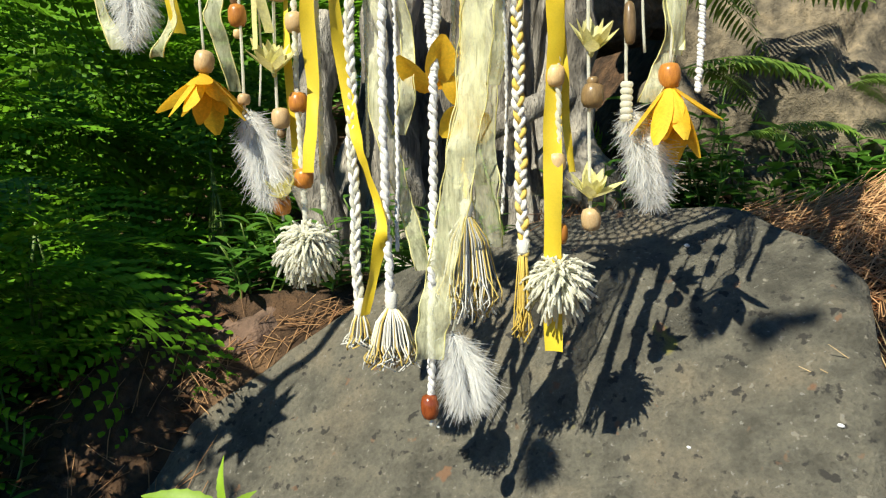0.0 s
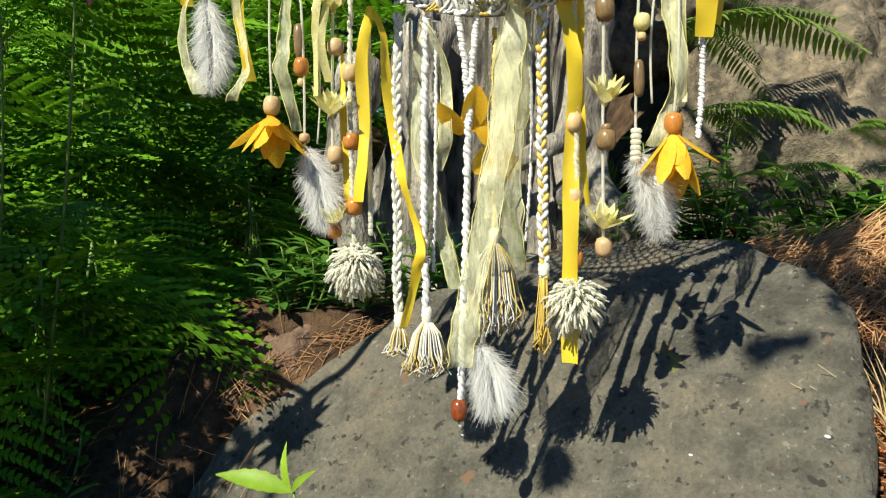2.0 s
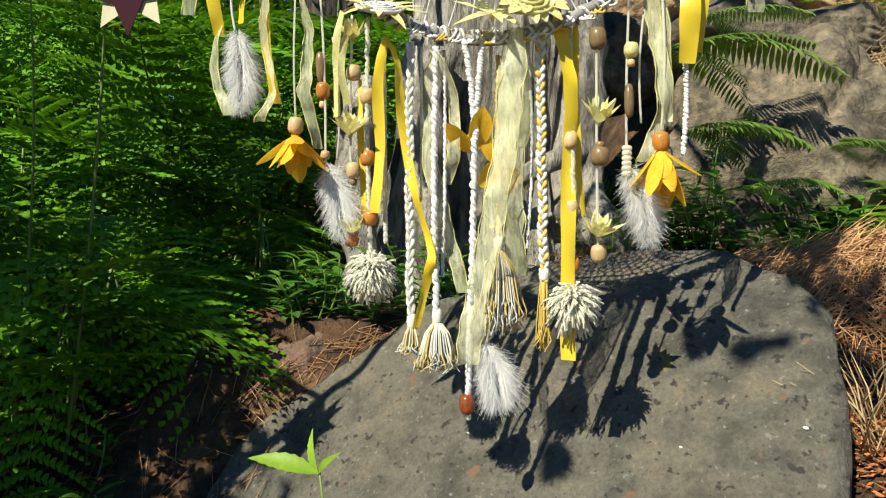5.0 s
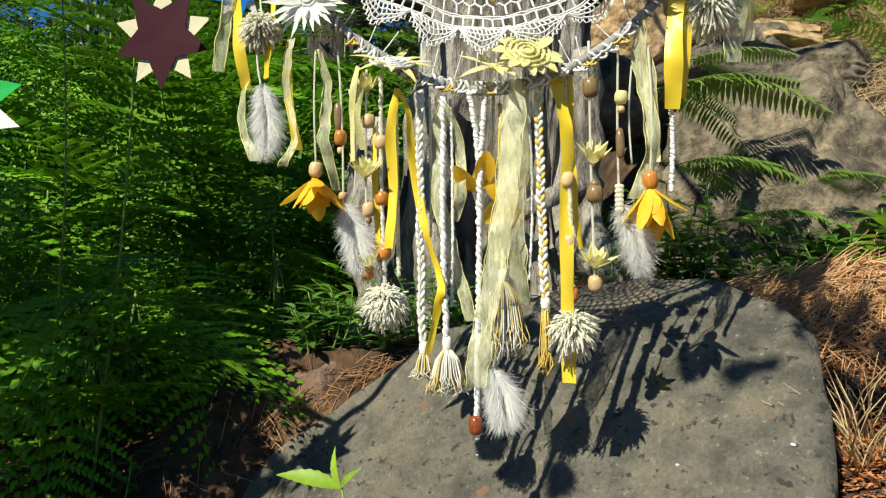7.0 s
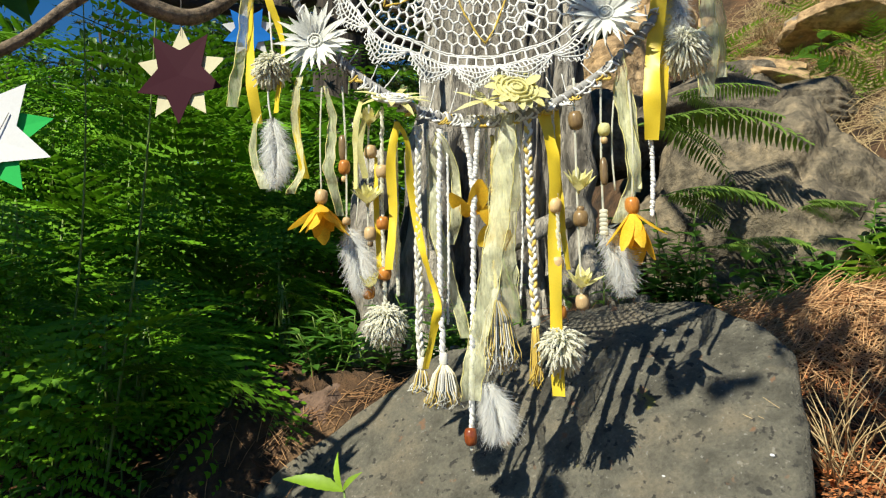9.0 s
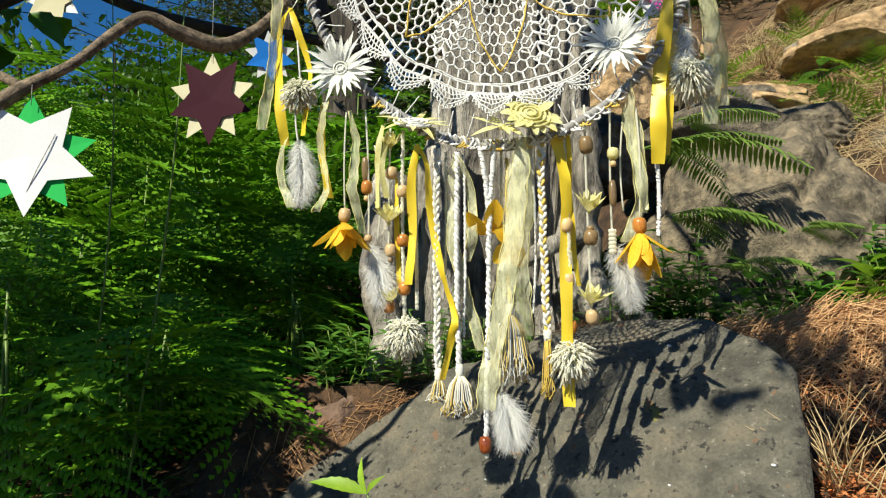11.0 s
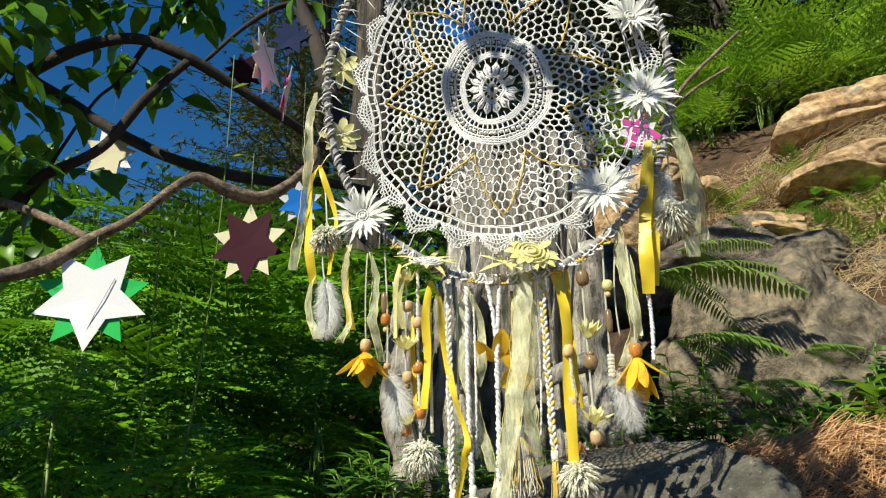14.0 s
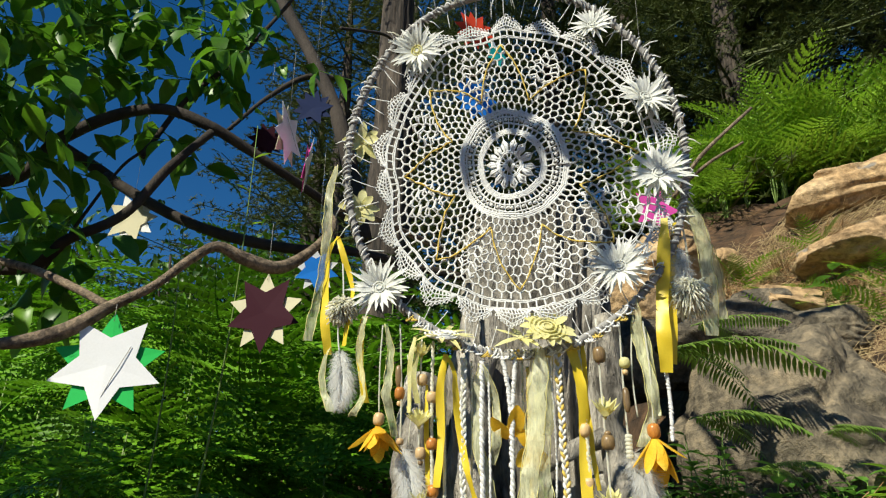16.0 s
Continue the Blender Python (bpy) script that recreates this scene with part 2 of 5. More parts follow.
class Geo:
    """Vertices and faces of one mesh."""

    def __init__(self):
        self.v, self.f = [], []

    def tube(self, pts, r, sides=6, cap=True):
        pts = [Vector(p) for p in pts]
        rs = r if isinstance(r, (list, tuple)) else [r] * len(pts)
        n0 = len(self.v)
        side = None
        for i, p in enumerate(pts):
            d = (pts[min(i + 1, len(pts) - 1)] - pts[max(i - 1, 0)])
            d = d.normalized() if d.length > 1e-9 else Vector((0, 0, 1))
            if side is None:
                side = d.orthogonal().normalized()
            side = (side - d * side.dot(d))
            side = side.normalized() if side.length > 1e-6 else d.orthogonal().normalized()
            up = d.cross(side)
            for k in range(sides):
                a = 2 * math.pi * k / sides
                self.v.append(p + (side * math.cos(a) + up * math.sin(a)) * rs[i])
        for i in range(len(pts) - 1):
            for k in range(sides):
                a, b = n0 + i * sides + k, n0 + i * sides + (k + 1) % sides
                self.f.append((a, b, b + sides, a + sides))
        if cap:
            self.f.append(tuple(n0 + k for k in reversed(range(sides))))
            self.f.append(tuple(n0 + (len(pts) - 1) * sides + k for k in range(sides)))
        return self

    def band(self, pts, widths, across, cup=0.2):
        """A thin cloth band, three points wide, slightly cupped."""
        n0 = len(self.v)
        n = len(pts)
        for i in range(n):
            p, q = Vector(pts[i]), Vector(across[i]).normalized()
            d = (Vector(pts[min(i + 1, n - 1)]) - Vector(pts[max(i - 1, 0)])).normalized()
            nn = d.cross(q).normalized() * widths[i] * cup * (math.sin(i * 0.4) + 0.7 * noise.noise(p * 60))
            self.v += [p - q * widths[i] / 2 - nn * 0.4 * math.sin(i * 0.9), p + nn, p + q * widths[i] / 2 + nn * 0.4 * math.sin(i * 0.7)]
        for i in range(n - 1):
            b = n0 + i * 3
            self.f += [(b, b + 1, b + 4, b + 3), (b + 1, b + 2, b + 5, b + 4)]
        return self

    def leaf(self, base, way, up, length, width, curl=0.2, segs=4, fold=0.15, tip=0.5, teeth=0.0):
        """A pointed blade that bends away from up along its way."""
        base, way, up = Vector(base), Vector(way).normalized(), Vector(up)
        side = way.cross(up).normalized()
        up = side.cross(way)
        n0 = len(self.v)
        for i in range(segs + 1):
            s = i / segs
            c = base + way * (length * s * (1 - 0.15 * curl * s)) - up * (curl * length * s * s)
            w = width * 0.5 * max(0.03, math.sin(math.pi * s ** (0.9 + 0.8 * (tip - 0.5)) * 0.97 + 0.04)) ** (1.0 if tip < 0.6 else 0.55)
            w *= 1 - teeth * (i % 2)
            self.v += [c - side * w + up * (fold * w), c, c + side * w + up * (fold * w)]
        for i in range(segs):
            a = n0 + i * 3
            self.f += [(a, a + 1, a + 4, a + 3), (a + 1, a + 2, a + 5, a + 4)]
        return self

    def lathe(self, at, profile, sides=14, axis=(0, 0, 1)):
        m = Vector((0, 0, 1)).rotation_difference(Vector(axis)).to_matrix()
        n0 = len(self.v)
        for r, z in profile:
            for k in range(sides):
                a = 2 * math.pi * k / sides
                self.v.append(Vector(at) + m @ Vector((r * math.cos(a), r * math.sin(a), z)))
        for i in range(len(profile) - 1):
            for k in range(sides):
                a, b = n0 + i * sides + k, n0 + i * sides + (k + 1) % sides
                self.f.append((a, b, b + sides, a + sides))
        self.f.append(tuple(n0 + k for k in reversed(range(sides))))
        self.f.append(tuple(n0 + (len(profile) - 1) * sides + k for k in range(sides)))
        return self

    def mesh(self, name, mat, smooth=True):
        me = bpy.data.meshes.new(name)
        me.from_pydata([tuple(v) for v in self.v], [], self.f)
        me.materials.append(mat)
        if smooth:
            me.polygons.foreach_set("use_smooth", [True] * len(me.polygons))
        me.update()
        return me


def thing(name, at, label, category, group="", kind=""):
    ob = new(name)
    ob.empty_display_size = 0.02
    ob.location = at
    return tagged(ob, label, category, group, kind)


def under(ob, parent):
    """Makes ob, built in world places, a part of parent."""
    ob.parent = parent
    ob.matrix_parent_inverse = Matrix.Translation(-parent.location) if parent.type == "EMPTY" else Matrix()
    return ob


def part(name, geo, mat, parent, label="", smooth=True):
    ob = under(new(name, geo.mesh(name, mat, smooth)), parent)
    return tagged(ob, label)


def single(name, geo, mat, label, category, group="", kind="", smooth=True):
    return tagged(new(name, geo.mesh(name, mat, smooth)), label, category, group, kind)


def bend(a, b, sag, n=10, wob=0.0):
    """Points from a to b with a sideways bow sag and some wander."""
    a, b, sag = Vector(a), Vector(b), Vector(sag)
    ph = rnd.random() * 9
    return [a.lerp(b, i / n) + sag * math.sin(math.pi * i / n) + Vector((math.sin(ph + i * 1.3), math.cos(ph * 2 + i * 1.1), 0)) * wob for i in range(n + 1)]


def smooth_path(keys, per=6):
    """A Catmull-Rom path through the keys."""
    k = [Vector(p) for p in keys]
    k = [k[0] * 2 - k[1]] + k + [k[-1] * 2 - k[-2]]
    out = []
    for i in range(1, len(k) - 2):
        for j in range(per):
            t = j / per
            out.append(0.5 * (2 * k[i] + (k[i + 1] - k[i - 1]) * t + (2 * k[i - 1] - 5 * k[i] + 4 * k[i + 1] - k[i + 2]) * t * t + (3 * k[i] - k[i - 1] - 3 * k[i + 1] + k[i + 2]) * t ** 3))
    return out + [k[-2]]


def step(a, b, x):
    t = min(1, max(0, (x - a) / (b - a)))
    return t * t * (3 - 2 * t)


def fbm(x, y, z=0.0):
    return noise.fractal(Vector((x, y, z)), 0.9, 2.1, 4)


# ---- ground ----
def ground_z(x, y):
    z = 0.02 + step(0.85, 1.09, y) * (0.25 + 0.07 * step(-0.1, 0.6, x)) * (1 - 0.6 * step(-0.38, -0.62, x))
    z += 0.15 * step(0.36, 0.47, x) * step(0.36, 0.62, y) * (1 - step(0.9, 1.2, y))
    z += 0.03 * step(0.5, 0.72, x) * step(0.98, 1.1, y) * (1 - step(1.2, 1.4, y))
    d = 0.75 * (y - 1.25) + 0.6 * (x - 0.6)
    z += min(1.6, 0.85 * max(0, d)) * step(0.1, 0.75, x - 0.12 * max(0, y - 2))
    z += 0.10 * step(1.5, 4, y) + 0.60 * step(1.4, 3.6, y) * step(0.2, -0.6, x)
    far = math.hypot(x, y)
    z += (0.05 * fbm(x * 1.5, y * 1.5) + 0.012 * fbm(x * 9, y * 9)) * (1 - 0.8 * step(20, 60, far))
    return z


def build_ground():
    g = Geo()
    n = 190
    for j in range(n + 1):
        for i in range(n + 1):
            x = (2.6 * (u := (i / n - 0.5) * 2) + 250 * u ** 9)
            y2 = 0.9 + (2.6 * (w := (j / n - 0.5) * 2) + 250 * w ** 9)
            g.v.append((x, y2, ground_z(x, y2)))
    for j in range(n):
        for i in range(n):
            a = j * (n + 1) + i
            g.f.append((a, a + 1, a + n + 2, a + n + 1))
    return single("ground", g, SOIL, "dark brown forest soil with litter", "ground", kind="structure")


build_ground()


# ---- rocks ----
def slab_z(x, y):
    front = -0.572 + 0.562 * x + 0.938 * y
    top = 0.429 + 0.32 * (x - 0.305) + 0.44 * (y - 0.987)
    k = 0.03
    h = max(0, min(1, 0.5 + 0.5 * (top - front) / k))
    return top * (1 - h) + front * h - k * h * (1 - h) + 0.012 * fbm(x * 5, y * 5, 3) + 0.004 * fbm(x * 22, y * 22, 5)


def slab_rim(a):
    """How far the slab reaches from its middle in the direction a."""
    k = [(-180, .66), (-150, .66), (-120, .50), (-90, .40), (-60, .34), (-40, .315), (-23, .318), (-14, .330), (-1, .340), (7, .362), (12, .362), (20, .362), (34, .366), (50, .362), (62, .355), (75, .35), (95, .34), (115, .36), (128, .375), (137, .41), (145, .47), (152, .55), (162, .60), (180, .66)]
    for (a0, r0), (a1, r1) in zip(k, k[1:]):
        if a <= a1:
            return r0 + (r1 - r0) * (a - a0) / (a1 - a0)
    return k[-1][1]


def build_slab():
    g = Geo()
    na, nr = 220, 70
    cx, cy = 0.10, 0.70
    for i in range(na):
        a = -180 + 360 * i / na
        rim = slab_rim(a) * (1 + 0.025 * fbm(math.cos(radians(a)) * 3, math.sin(radians(a)) * 3, 9))
        c, s = math.cos(radians(a)), math.sin(radians(a))
        for j in range(nr + 14):
            if j <= nr:
                q = j / nr
                x, y = cx + c * rim * q, cy + s * rim * q
                z = slab_z(x, y) - 0.014 * step(0.955, 1.01, q)
            else:
                w = (j - nr) / 13
                x, y = cx + c * rim * (1 + 0.02 * math.sin(w * 3) + 0.02 * fbm(c * 6, s * 6, w * 3)), cy + s * rim * (1 + 0.02 * w)
                z = slab_z(cx + c * rim, cy + s * rim) - 0.014 - 0.45 * w
            g.v.append((x, y, z))
    m = nr + 14
    for i in range(na):
        for j in range(m - 1):
            a, b = i * m + j, ((i + 1) % na) * m + j
            g.f.append((a, a + 1, b + 1, b))
    return single("boulder", g, STONE, "large flat grey boulder with lichen specks, sloping", "rock")


build_slab()


def boulder(at, size, turn, seed, mat, label, flat=0.25, name="rock", group="rocks on the bank", craggy=1.0):
    """A weathered block with broken faces."""
    bm = bmesh.new()
    bmesh.ops.create_icosphere(bm, subdivisions=6, radius=1)
    r = random.Random(seed)
    cuts = [(Vector((r.uniform(-1, 1), r.uniform(-1, 1), r.uniform(-1, 1))).normalized(), r.uniform(0.62, 0.9)) for _ in range(12)]
    cuts += [(Vector((0, 0, 1)), 1 - flat), (Vector((0.1, -1, 0.1)).normalized(), 0.8)]
    for v in bm.verts:
        p = v.co.copy()
        for n_, d in cuts:
            over = p.dot(n_) - d
            if over > 0:
                p -= n_ * over * 0.92
        q = p + Vector((seed * 3.1, 0, 0))
        p += v.normal * craggy * (0.07 * noise.fractal(q * 1.5, 0.9, 2.1, 6) - 0.05 * max(0, noise.noise(Vector((q.x * 1.2, q.y * 1.2, q.z * 5 + q.x)))) - 0.04 * max(0, 0.10 - abs(noise.noise(q * 1.3))) / 0.10)
        v.co = Vector((p.x * size[0], p.y * size[1], p.z * size[2]))
    me = bpy.data.meshes.new(name)
    bm.to_mesh(me)
    bm.free()
    me.materials.append(mat)
    me.polygons.foreach_set("use_smooth", [True] * len(me.polygons))
    ob = new(name, me)
    ob.matrix_basis = pose(*at, *turn)
    return tagged(ob, label, "rock", group)


boulder((-0.30, 1.09, 0.185), (0.125, 0.13, 0.13), (10, -14, 20), 3, REDSTONE, "low flat reddish rock beside the boulder", 0.35, group="")
boulder((0.86, 1.60, 0.56), (0.42, 0.33, 0.42), (-8, 0, 14), 5, GREYSAND, "broad grey brown rock face with fern shadows", 0.2, craggy=1.9)
boulder((1.30, 1.75, 0.75), (0.24, 0.22, 0.30), (0, 10, 40), 8, GREYSAND, "angular weathered rock in the bank")
boulder((0.70, 1.86, 0.93), (0.34, 0.22, 0.17), (0, 0, 8), 9, GREYSAND, "long layered rock ledge")
boulder((1.66, 2.630, 1.80), (0.48, 0.30, 0.16), (4, -12, 12), 11, SAND, "large tan sandstone boulder")
boulder((1.39, 2.185, 1.36), (0.32, 0.25, 0.13), (0, -8, 6), 13, SAND, "tan sandstone block under the large boulder")
boulder((0.915, 2.055, 1.094), (0.16, 0.13, 0.09), (0, 5, 20), 23, GREYSAND, "flat grey rock on the bank")
boulder((0.905, 2.525, 1.414), (0.14, 0.11, 0.09), (0, -5, 70), 24, SAND, "brown rock on the bank")
boulder((0.970, 1.815, 0.961), (0.22, 0.15, 0.10), (0, -8, 30), 25, GREYSAND, "flat grey rock on the bank")
boulder((0.98, 2.12, 1.10), (0.20, 0.18, 0.13), (5, 5, 60), 14, SAND, "small tan rock on the bank")
boulder((0.50, 1.98, 1.10), (0.18, 0.15, 0.15), (5, 5, 30), 15, SAND, "brown rock beside the stump")
boulder((0.62, 2.14, 1.32), (0.20, 0.16, 0.14), (5, -8, 80), 16, SAND, "brown rock beside the stump")
boulder((0.40, 1.82, 0.90), (0.15, 0.13, 0.16), (15, 5, 10), 17, GREYSAND, "dark rock beside the stump")
boulder((2.05, 2.20, 1.55), (0.30, 0.25, 0.20), (0, 12, 50), 18, SAND, "tan rock high on the bank")
boulder((1.38, 1.30, 0.62), (0.10, 0.09, 0.07), (0, 5, 70), 20, SAND, "small pale rock on the bank")


# ---- stump ----
def build_stump():
    st = thing("tree_stump", (0.1, 1.5, ground_z(0.1, 1.5)), "grey weathered tree stump with gnarled roots and hollows", "tree stump")
    g = Geo()
    na, nz = 260, 150
    for j in range(nz + 1):
        w = j / nz
        z = 0.18 + w * 1.02
        for i in range(na):
            a = 2 * math.pi * i / na
            rx, ry = 0.235 + 0.12 * (1 - w) ** 2, 0.20 + 0.08 * (1 - w) ** 2
            rx *= 1 - 0.42 * max(0, math.cos(a)) ** 0.7 * (1 - 0.5 * w)
            rib = 0.10 * noise.noise(Vector((math.cos(a) * 2.2, math.sin(a) * 2.2, w * 0.9 + 4))) + 0.055 * noise.noise(Vector((math.cos(a) * 5, math.sin(a) * 5, w * 2)))
            rib += 0.05 * noise.noise(Vector((math.cos(a) * 12, math.sin(a) * 12, w * 6))) + 0.03 * noise.noise(Vector((math.cos(a) * 30, math.sin(a) * 30, w * 9)))
            hole = 0.08 * math.exp(-((math.degrees(a) - 292) / 13) ** 2 - ((w - 0.42) / 0.22) ** 2) + 0.12 * math.exp(-((math.degrees(a) - 322) / 8) ** 2 - ((w - 0.62) / 0.14) ** 2)
            zz = z + (0.08 * noise.noise(Vector((math.cos(a) * 3, math.sin(a) * 3, 1))) if j > nz - 4 else 0)
            k = 1 + rib * 1.6 - hole * 2.4
            g.v.append((0.09 + 0.03 * w + rx * k * math.cos(a), 1.52 + ry * k * math.sin(a), zz))
    for j in range(nz):
        for i in range(na):
            a, b = j * na + i, j * na + (i + 1) % na
            g.f.append((a, b, b + na, a + na))
    n0 = len(g.v)
    g.v.append((0.11, 1.52, 1.10))
    for i in range(na):
        g.f.append((nz * na + i, nz * na + (i + 1) % na, n0))
    part("trunk", g, DEADWOOD, st)
    for keys, r in ((((0.26, 1.38, 0.62), (0.21, 1.25, 0.60), (0.12, 1.22, 0.56), (0.02, 1.25, 0.50)), 0.022), (((0.24, 1.36, 0.9), (0.245, 1.29, 0.72), (0.235, 1.25, 0.54), (0.29, 1.19, 0.42)), 0.032),
                    (((-0.22, 1.36, 0.75), (-0.24, 1.28, 0.52), (-0.20, 1.22, 0.36), (-0.27, 1.17, 0.28)), 0.04), (((-0.08, 1.30, 0.8), (-0.09, 1.24, 0.55), (-0.05, 1.20, 0.33)), 0.04), (((0.20, 1.30, 0.5), (0.26, 1.2, 0.42), (0.33, 1.12, 0.41)), 0.03)):
        p = smooth_path(keys, 7)
        h = Geo().tube(p, [r * (1.15 - 0.4 * i / len(p)) for i in range(len(p))], 16)
        h.v = [v + Vector((noise.noise(v * 14), noise.noise(v * 14 + Vector((5, 0, 0))), 0)) * 0.022 for v in h.v]
        part("root", h, DEADWOOD, st)


build_stump()


# ---- dream catcher ----
DY = 0.62
HOOP = Vector((0.014, DY, 1.003))
RX, RZ = 0.280, 0.335
catcher = thing("dream_catcher", (0.014, DY, 0.668), "yellow and white dream catcher hung with ribbons, beads and feathers", "dream catcher")


def at(p, dy=0.0):
    return Vector((p[0], DY + dy, p[1]))


def rim(deg, k=1.0):
    return HOOP + Vector((RX * k * math.cos(radians(deg)), 0, RZ * k * math.sin(radians(deg))))


def build_hoop():
    ring = [rim(a) + Vector((0, 0, 0.004 * math.sin(a * 0.11))) for a in range(0, 361, 3)]
    hoop = part("hoop", Geo().tube(ring, 0.0055, 10, False), GREYYARN, catcher, "hoop wrapped in grey yarn")
    for mat, turns, r, ph in ((COTTON, 92, 0.0018, 0), (GREYYARN, 130, 0.0016, 1)):
        pts = []
        for i in range(turns * 8):
            a = 360 * i / (turns * 8)
            b = 2 * math.pi * i / 8 + ph + 0.6 * math.sin(a * 0.21)
            c = rim(a)
            out = (c - HOOP).normalized()
            pts.append(c + (out * math.cos(b) + Vector((0, 1, 0)) * math.sin(b)) * 0.0070)
        part("yarn_wrap", Geo().tube(pts, r, 5), mat, hoop)
    part("hanging_cord", Geo().tube([rim(90), rim(90) + Vector((0, 0, 0.12)), Vector((0.02, DY, 2.30))], 0.002, 6), COTTON, catcher)


build_hoop()


def lace(r, deg, lift=0.0):
    c, s = math.cos(radians(deg)), math.sin(radians(deg))
    pull = step(0.12, 0.25, r) * (0.009 * math.cos(radians(12 * deg + 40)) + 0.035 * noise.noise(Vector((c * 3, s * 3, 1))))
    r = r * (1 + pull + 0.03 * noise.noise(Vector((c * 2.5, s * 2.5, r * 9)))) + 0.0019 * noise.noise(Vector((c * r * 170, s * r * 170, 3)))
    deg = deg + 2.4 * noise.noise(Vector((c * 2, s * 2, 7 + r * 12))) + 0.11 / max(r, 0.03) * noise.noise(Vector((c * r * 150, s * r * 150, 8)))
    lift += 0.010 * noise.noise(Vector((c * r * 14, s * r * 14, 5)))
    return Vector((HOOP.x - 0.006 + r * 0.97 * (1 + 0.10 * math.cos(radians(deg))) * math.cos(radians(deg)), DY + lift + 0.004 * math.sin(r * 40 + deg * 0.05), HOOP.z - 0.018 + r * (1.12 + 0.05 * math.sin(radians(deg))) * math.sin(radians(deg))))


def build_doily():
    g = Geo()
    T = 0.0011

    def ring(r, t=T, wave=0, n=0, steps=120):
        g.tube([lace(r + (wave * abs(math.sin(radians(n * a * 360 / steps / 2))) if n else 0), 360 * a / steps) for a in range(steps + 1)], [t * (0.78 + 0.55 * abs(math.sin(a * 1.9 + r * 90))) for a in range(steps + 1)], 5, False)

    def spokes(r0, r1, n, t=T, off=0.0):
        for k in range(n):
            a = 360 * (k + off) / n
            g.tube([lace(r0, a), lace(r1, a)], t, 4, False)

    def web(r0, r1, rows, n, t=T):
        """Rows of six-sided loops."""
        for j in range(rows):
            ra, rb = r0 + (r1 - r0) * j / rows, r0 + (r1 - r0) * (j + 1) / rows
            off = 0.5 * (j % 2)
            w = 360 / n
            zig = []
            for k in range(n + 1):
                a = (k + off) * w
                zig += [lace(ra + (rb - ra) * 0.12, a - w * 0.28), lace(ra + (rb - ra) * 0.12, a + w * 0.0), lace(ra - (rb - ra) * 0.18, a + w * 0.36)]
            g.tube(zig, t, 4, False)
            for k in range(n):
                a = (k + off) * w
                g.tube([lace(ra + (rb - ra) * 0.12, a - w * 0.14), lace(rb - (rb - ra) * 0.1, a - w * 0.14)], t, 4, False)

    for r in (0.006, 0.0085, 0.0185, 0.0215):
        ring(r, 0.0020, steps=48)
    spokes(0.008, 0.020, 14, 0.0014)
    for k in range(14):
        a = 360 * k / 14
        g.tube([lace(0.022, a - 5), lace(0.034, a - 9), lace(0.041, a), lace(0.034, a + 9), lace(0.022, a + 5)], 0.0019, 5, False)
        g.tube([lace(0.022, a), lace(0.038, a)], 0.0026, 4)
        g.tube([lace(0.020, a - 5), lace(0.034, a - 6)], 0.0020, 4)
        g.tube([lace(0.020, a + 5), lace(0.034, a + 6)], 0.0020, 4)
    for r in (0.050, 0.0525, 0.055, 0.0575):
        ring(r, 0.0017)
    spokes(0.041, 0.050, 28, 0.001)
    spokes(0.0575, 0.068, 48, 0.0016)
    ring(0.068, 0.0016)
    spokes(0.068, 0.080, 52, 0.0013)
    ring(0.080, 0.0016)
    for r in (0.085, 0.088, 0.091):
        ring(r, 0.0017)
    spokes(0.080, 0.091, 90, 0.0014)
    web(0.092, 0.150, 5, 60, 0.0018)
    web(0.150, 0.216, 5, 80, 0.0018)
    for r in (0.217, 0.2195, 0.2305, 0.2325):
        ring(r, 0.0011, steps=220)
    spokes(0.2195, 0.2305, 104, 0.0017)
    # closely worked leaves between the net
    for k in range(8):
        a = 45 * k + 22
        for j in range(6):
            r = 0.118 + 0.014 * j
            s = 9.5 * math.sin(math.pi * (j + 0.7) / 6.6)
            for d in (-1, 1):
                g.tube([lace(r, a), lace(r + 0.011, a + d * s * 0.55), lace(r + 0.004, a + d * s)], 0.0019, 4)
    # pointed openwork edge with small loops along it
    for k in range(22):
        w = 360 / 22
        a0 = w * k
        for lev in range(3):
            g.tube([lace(0.2325 + (0.007 + 0.007 * lev) * (1 - abs(i / 6 - 1)) ** 0.8 * (1 + 0.3 * noise.noise(Vector((k, lev, 2)))), a0 + w * i / 12) for i in range(13)], 0.0013, 4)
        for i in range(1, 12):
            top = 0.022 * (1 - abs(i / 6 - 1)) ** 0.8
            a1 = a0 + w * i / 12
            g.tube([lace(0.2325, a1 - 0.6), lace(0.2325 + top * 0.5, a1 + 0.5), lace(0.2325 + top, a1 - 0.3)], 0.0012, 4)
            g.tube([lace(0.2325 + top, a1 - 0.5), lace(0.2372 + top, a1 - 0.5), lace(0.2375 + top, a1 + 0.5), lace(0.2325 + top, a1 + 0.5)], 0.0011, 4)
    doily = part("doily", g, COTTON, catcher, "white crocheted cotton lace doily")
    # bobbles in the middle ring
    for k in range(52):
        c = lace(0.074, 360 * (k + 0.5) / 52, -0.002)
        part("bobble", Geo().lathe(c, [(0.001, -0.0032), (0.0028, -0.0016), (0.0033, 0), (0.0028, 0.0016), (0.001, 0.0032)], 6, (0, 1, 0)), COTTON, doily)
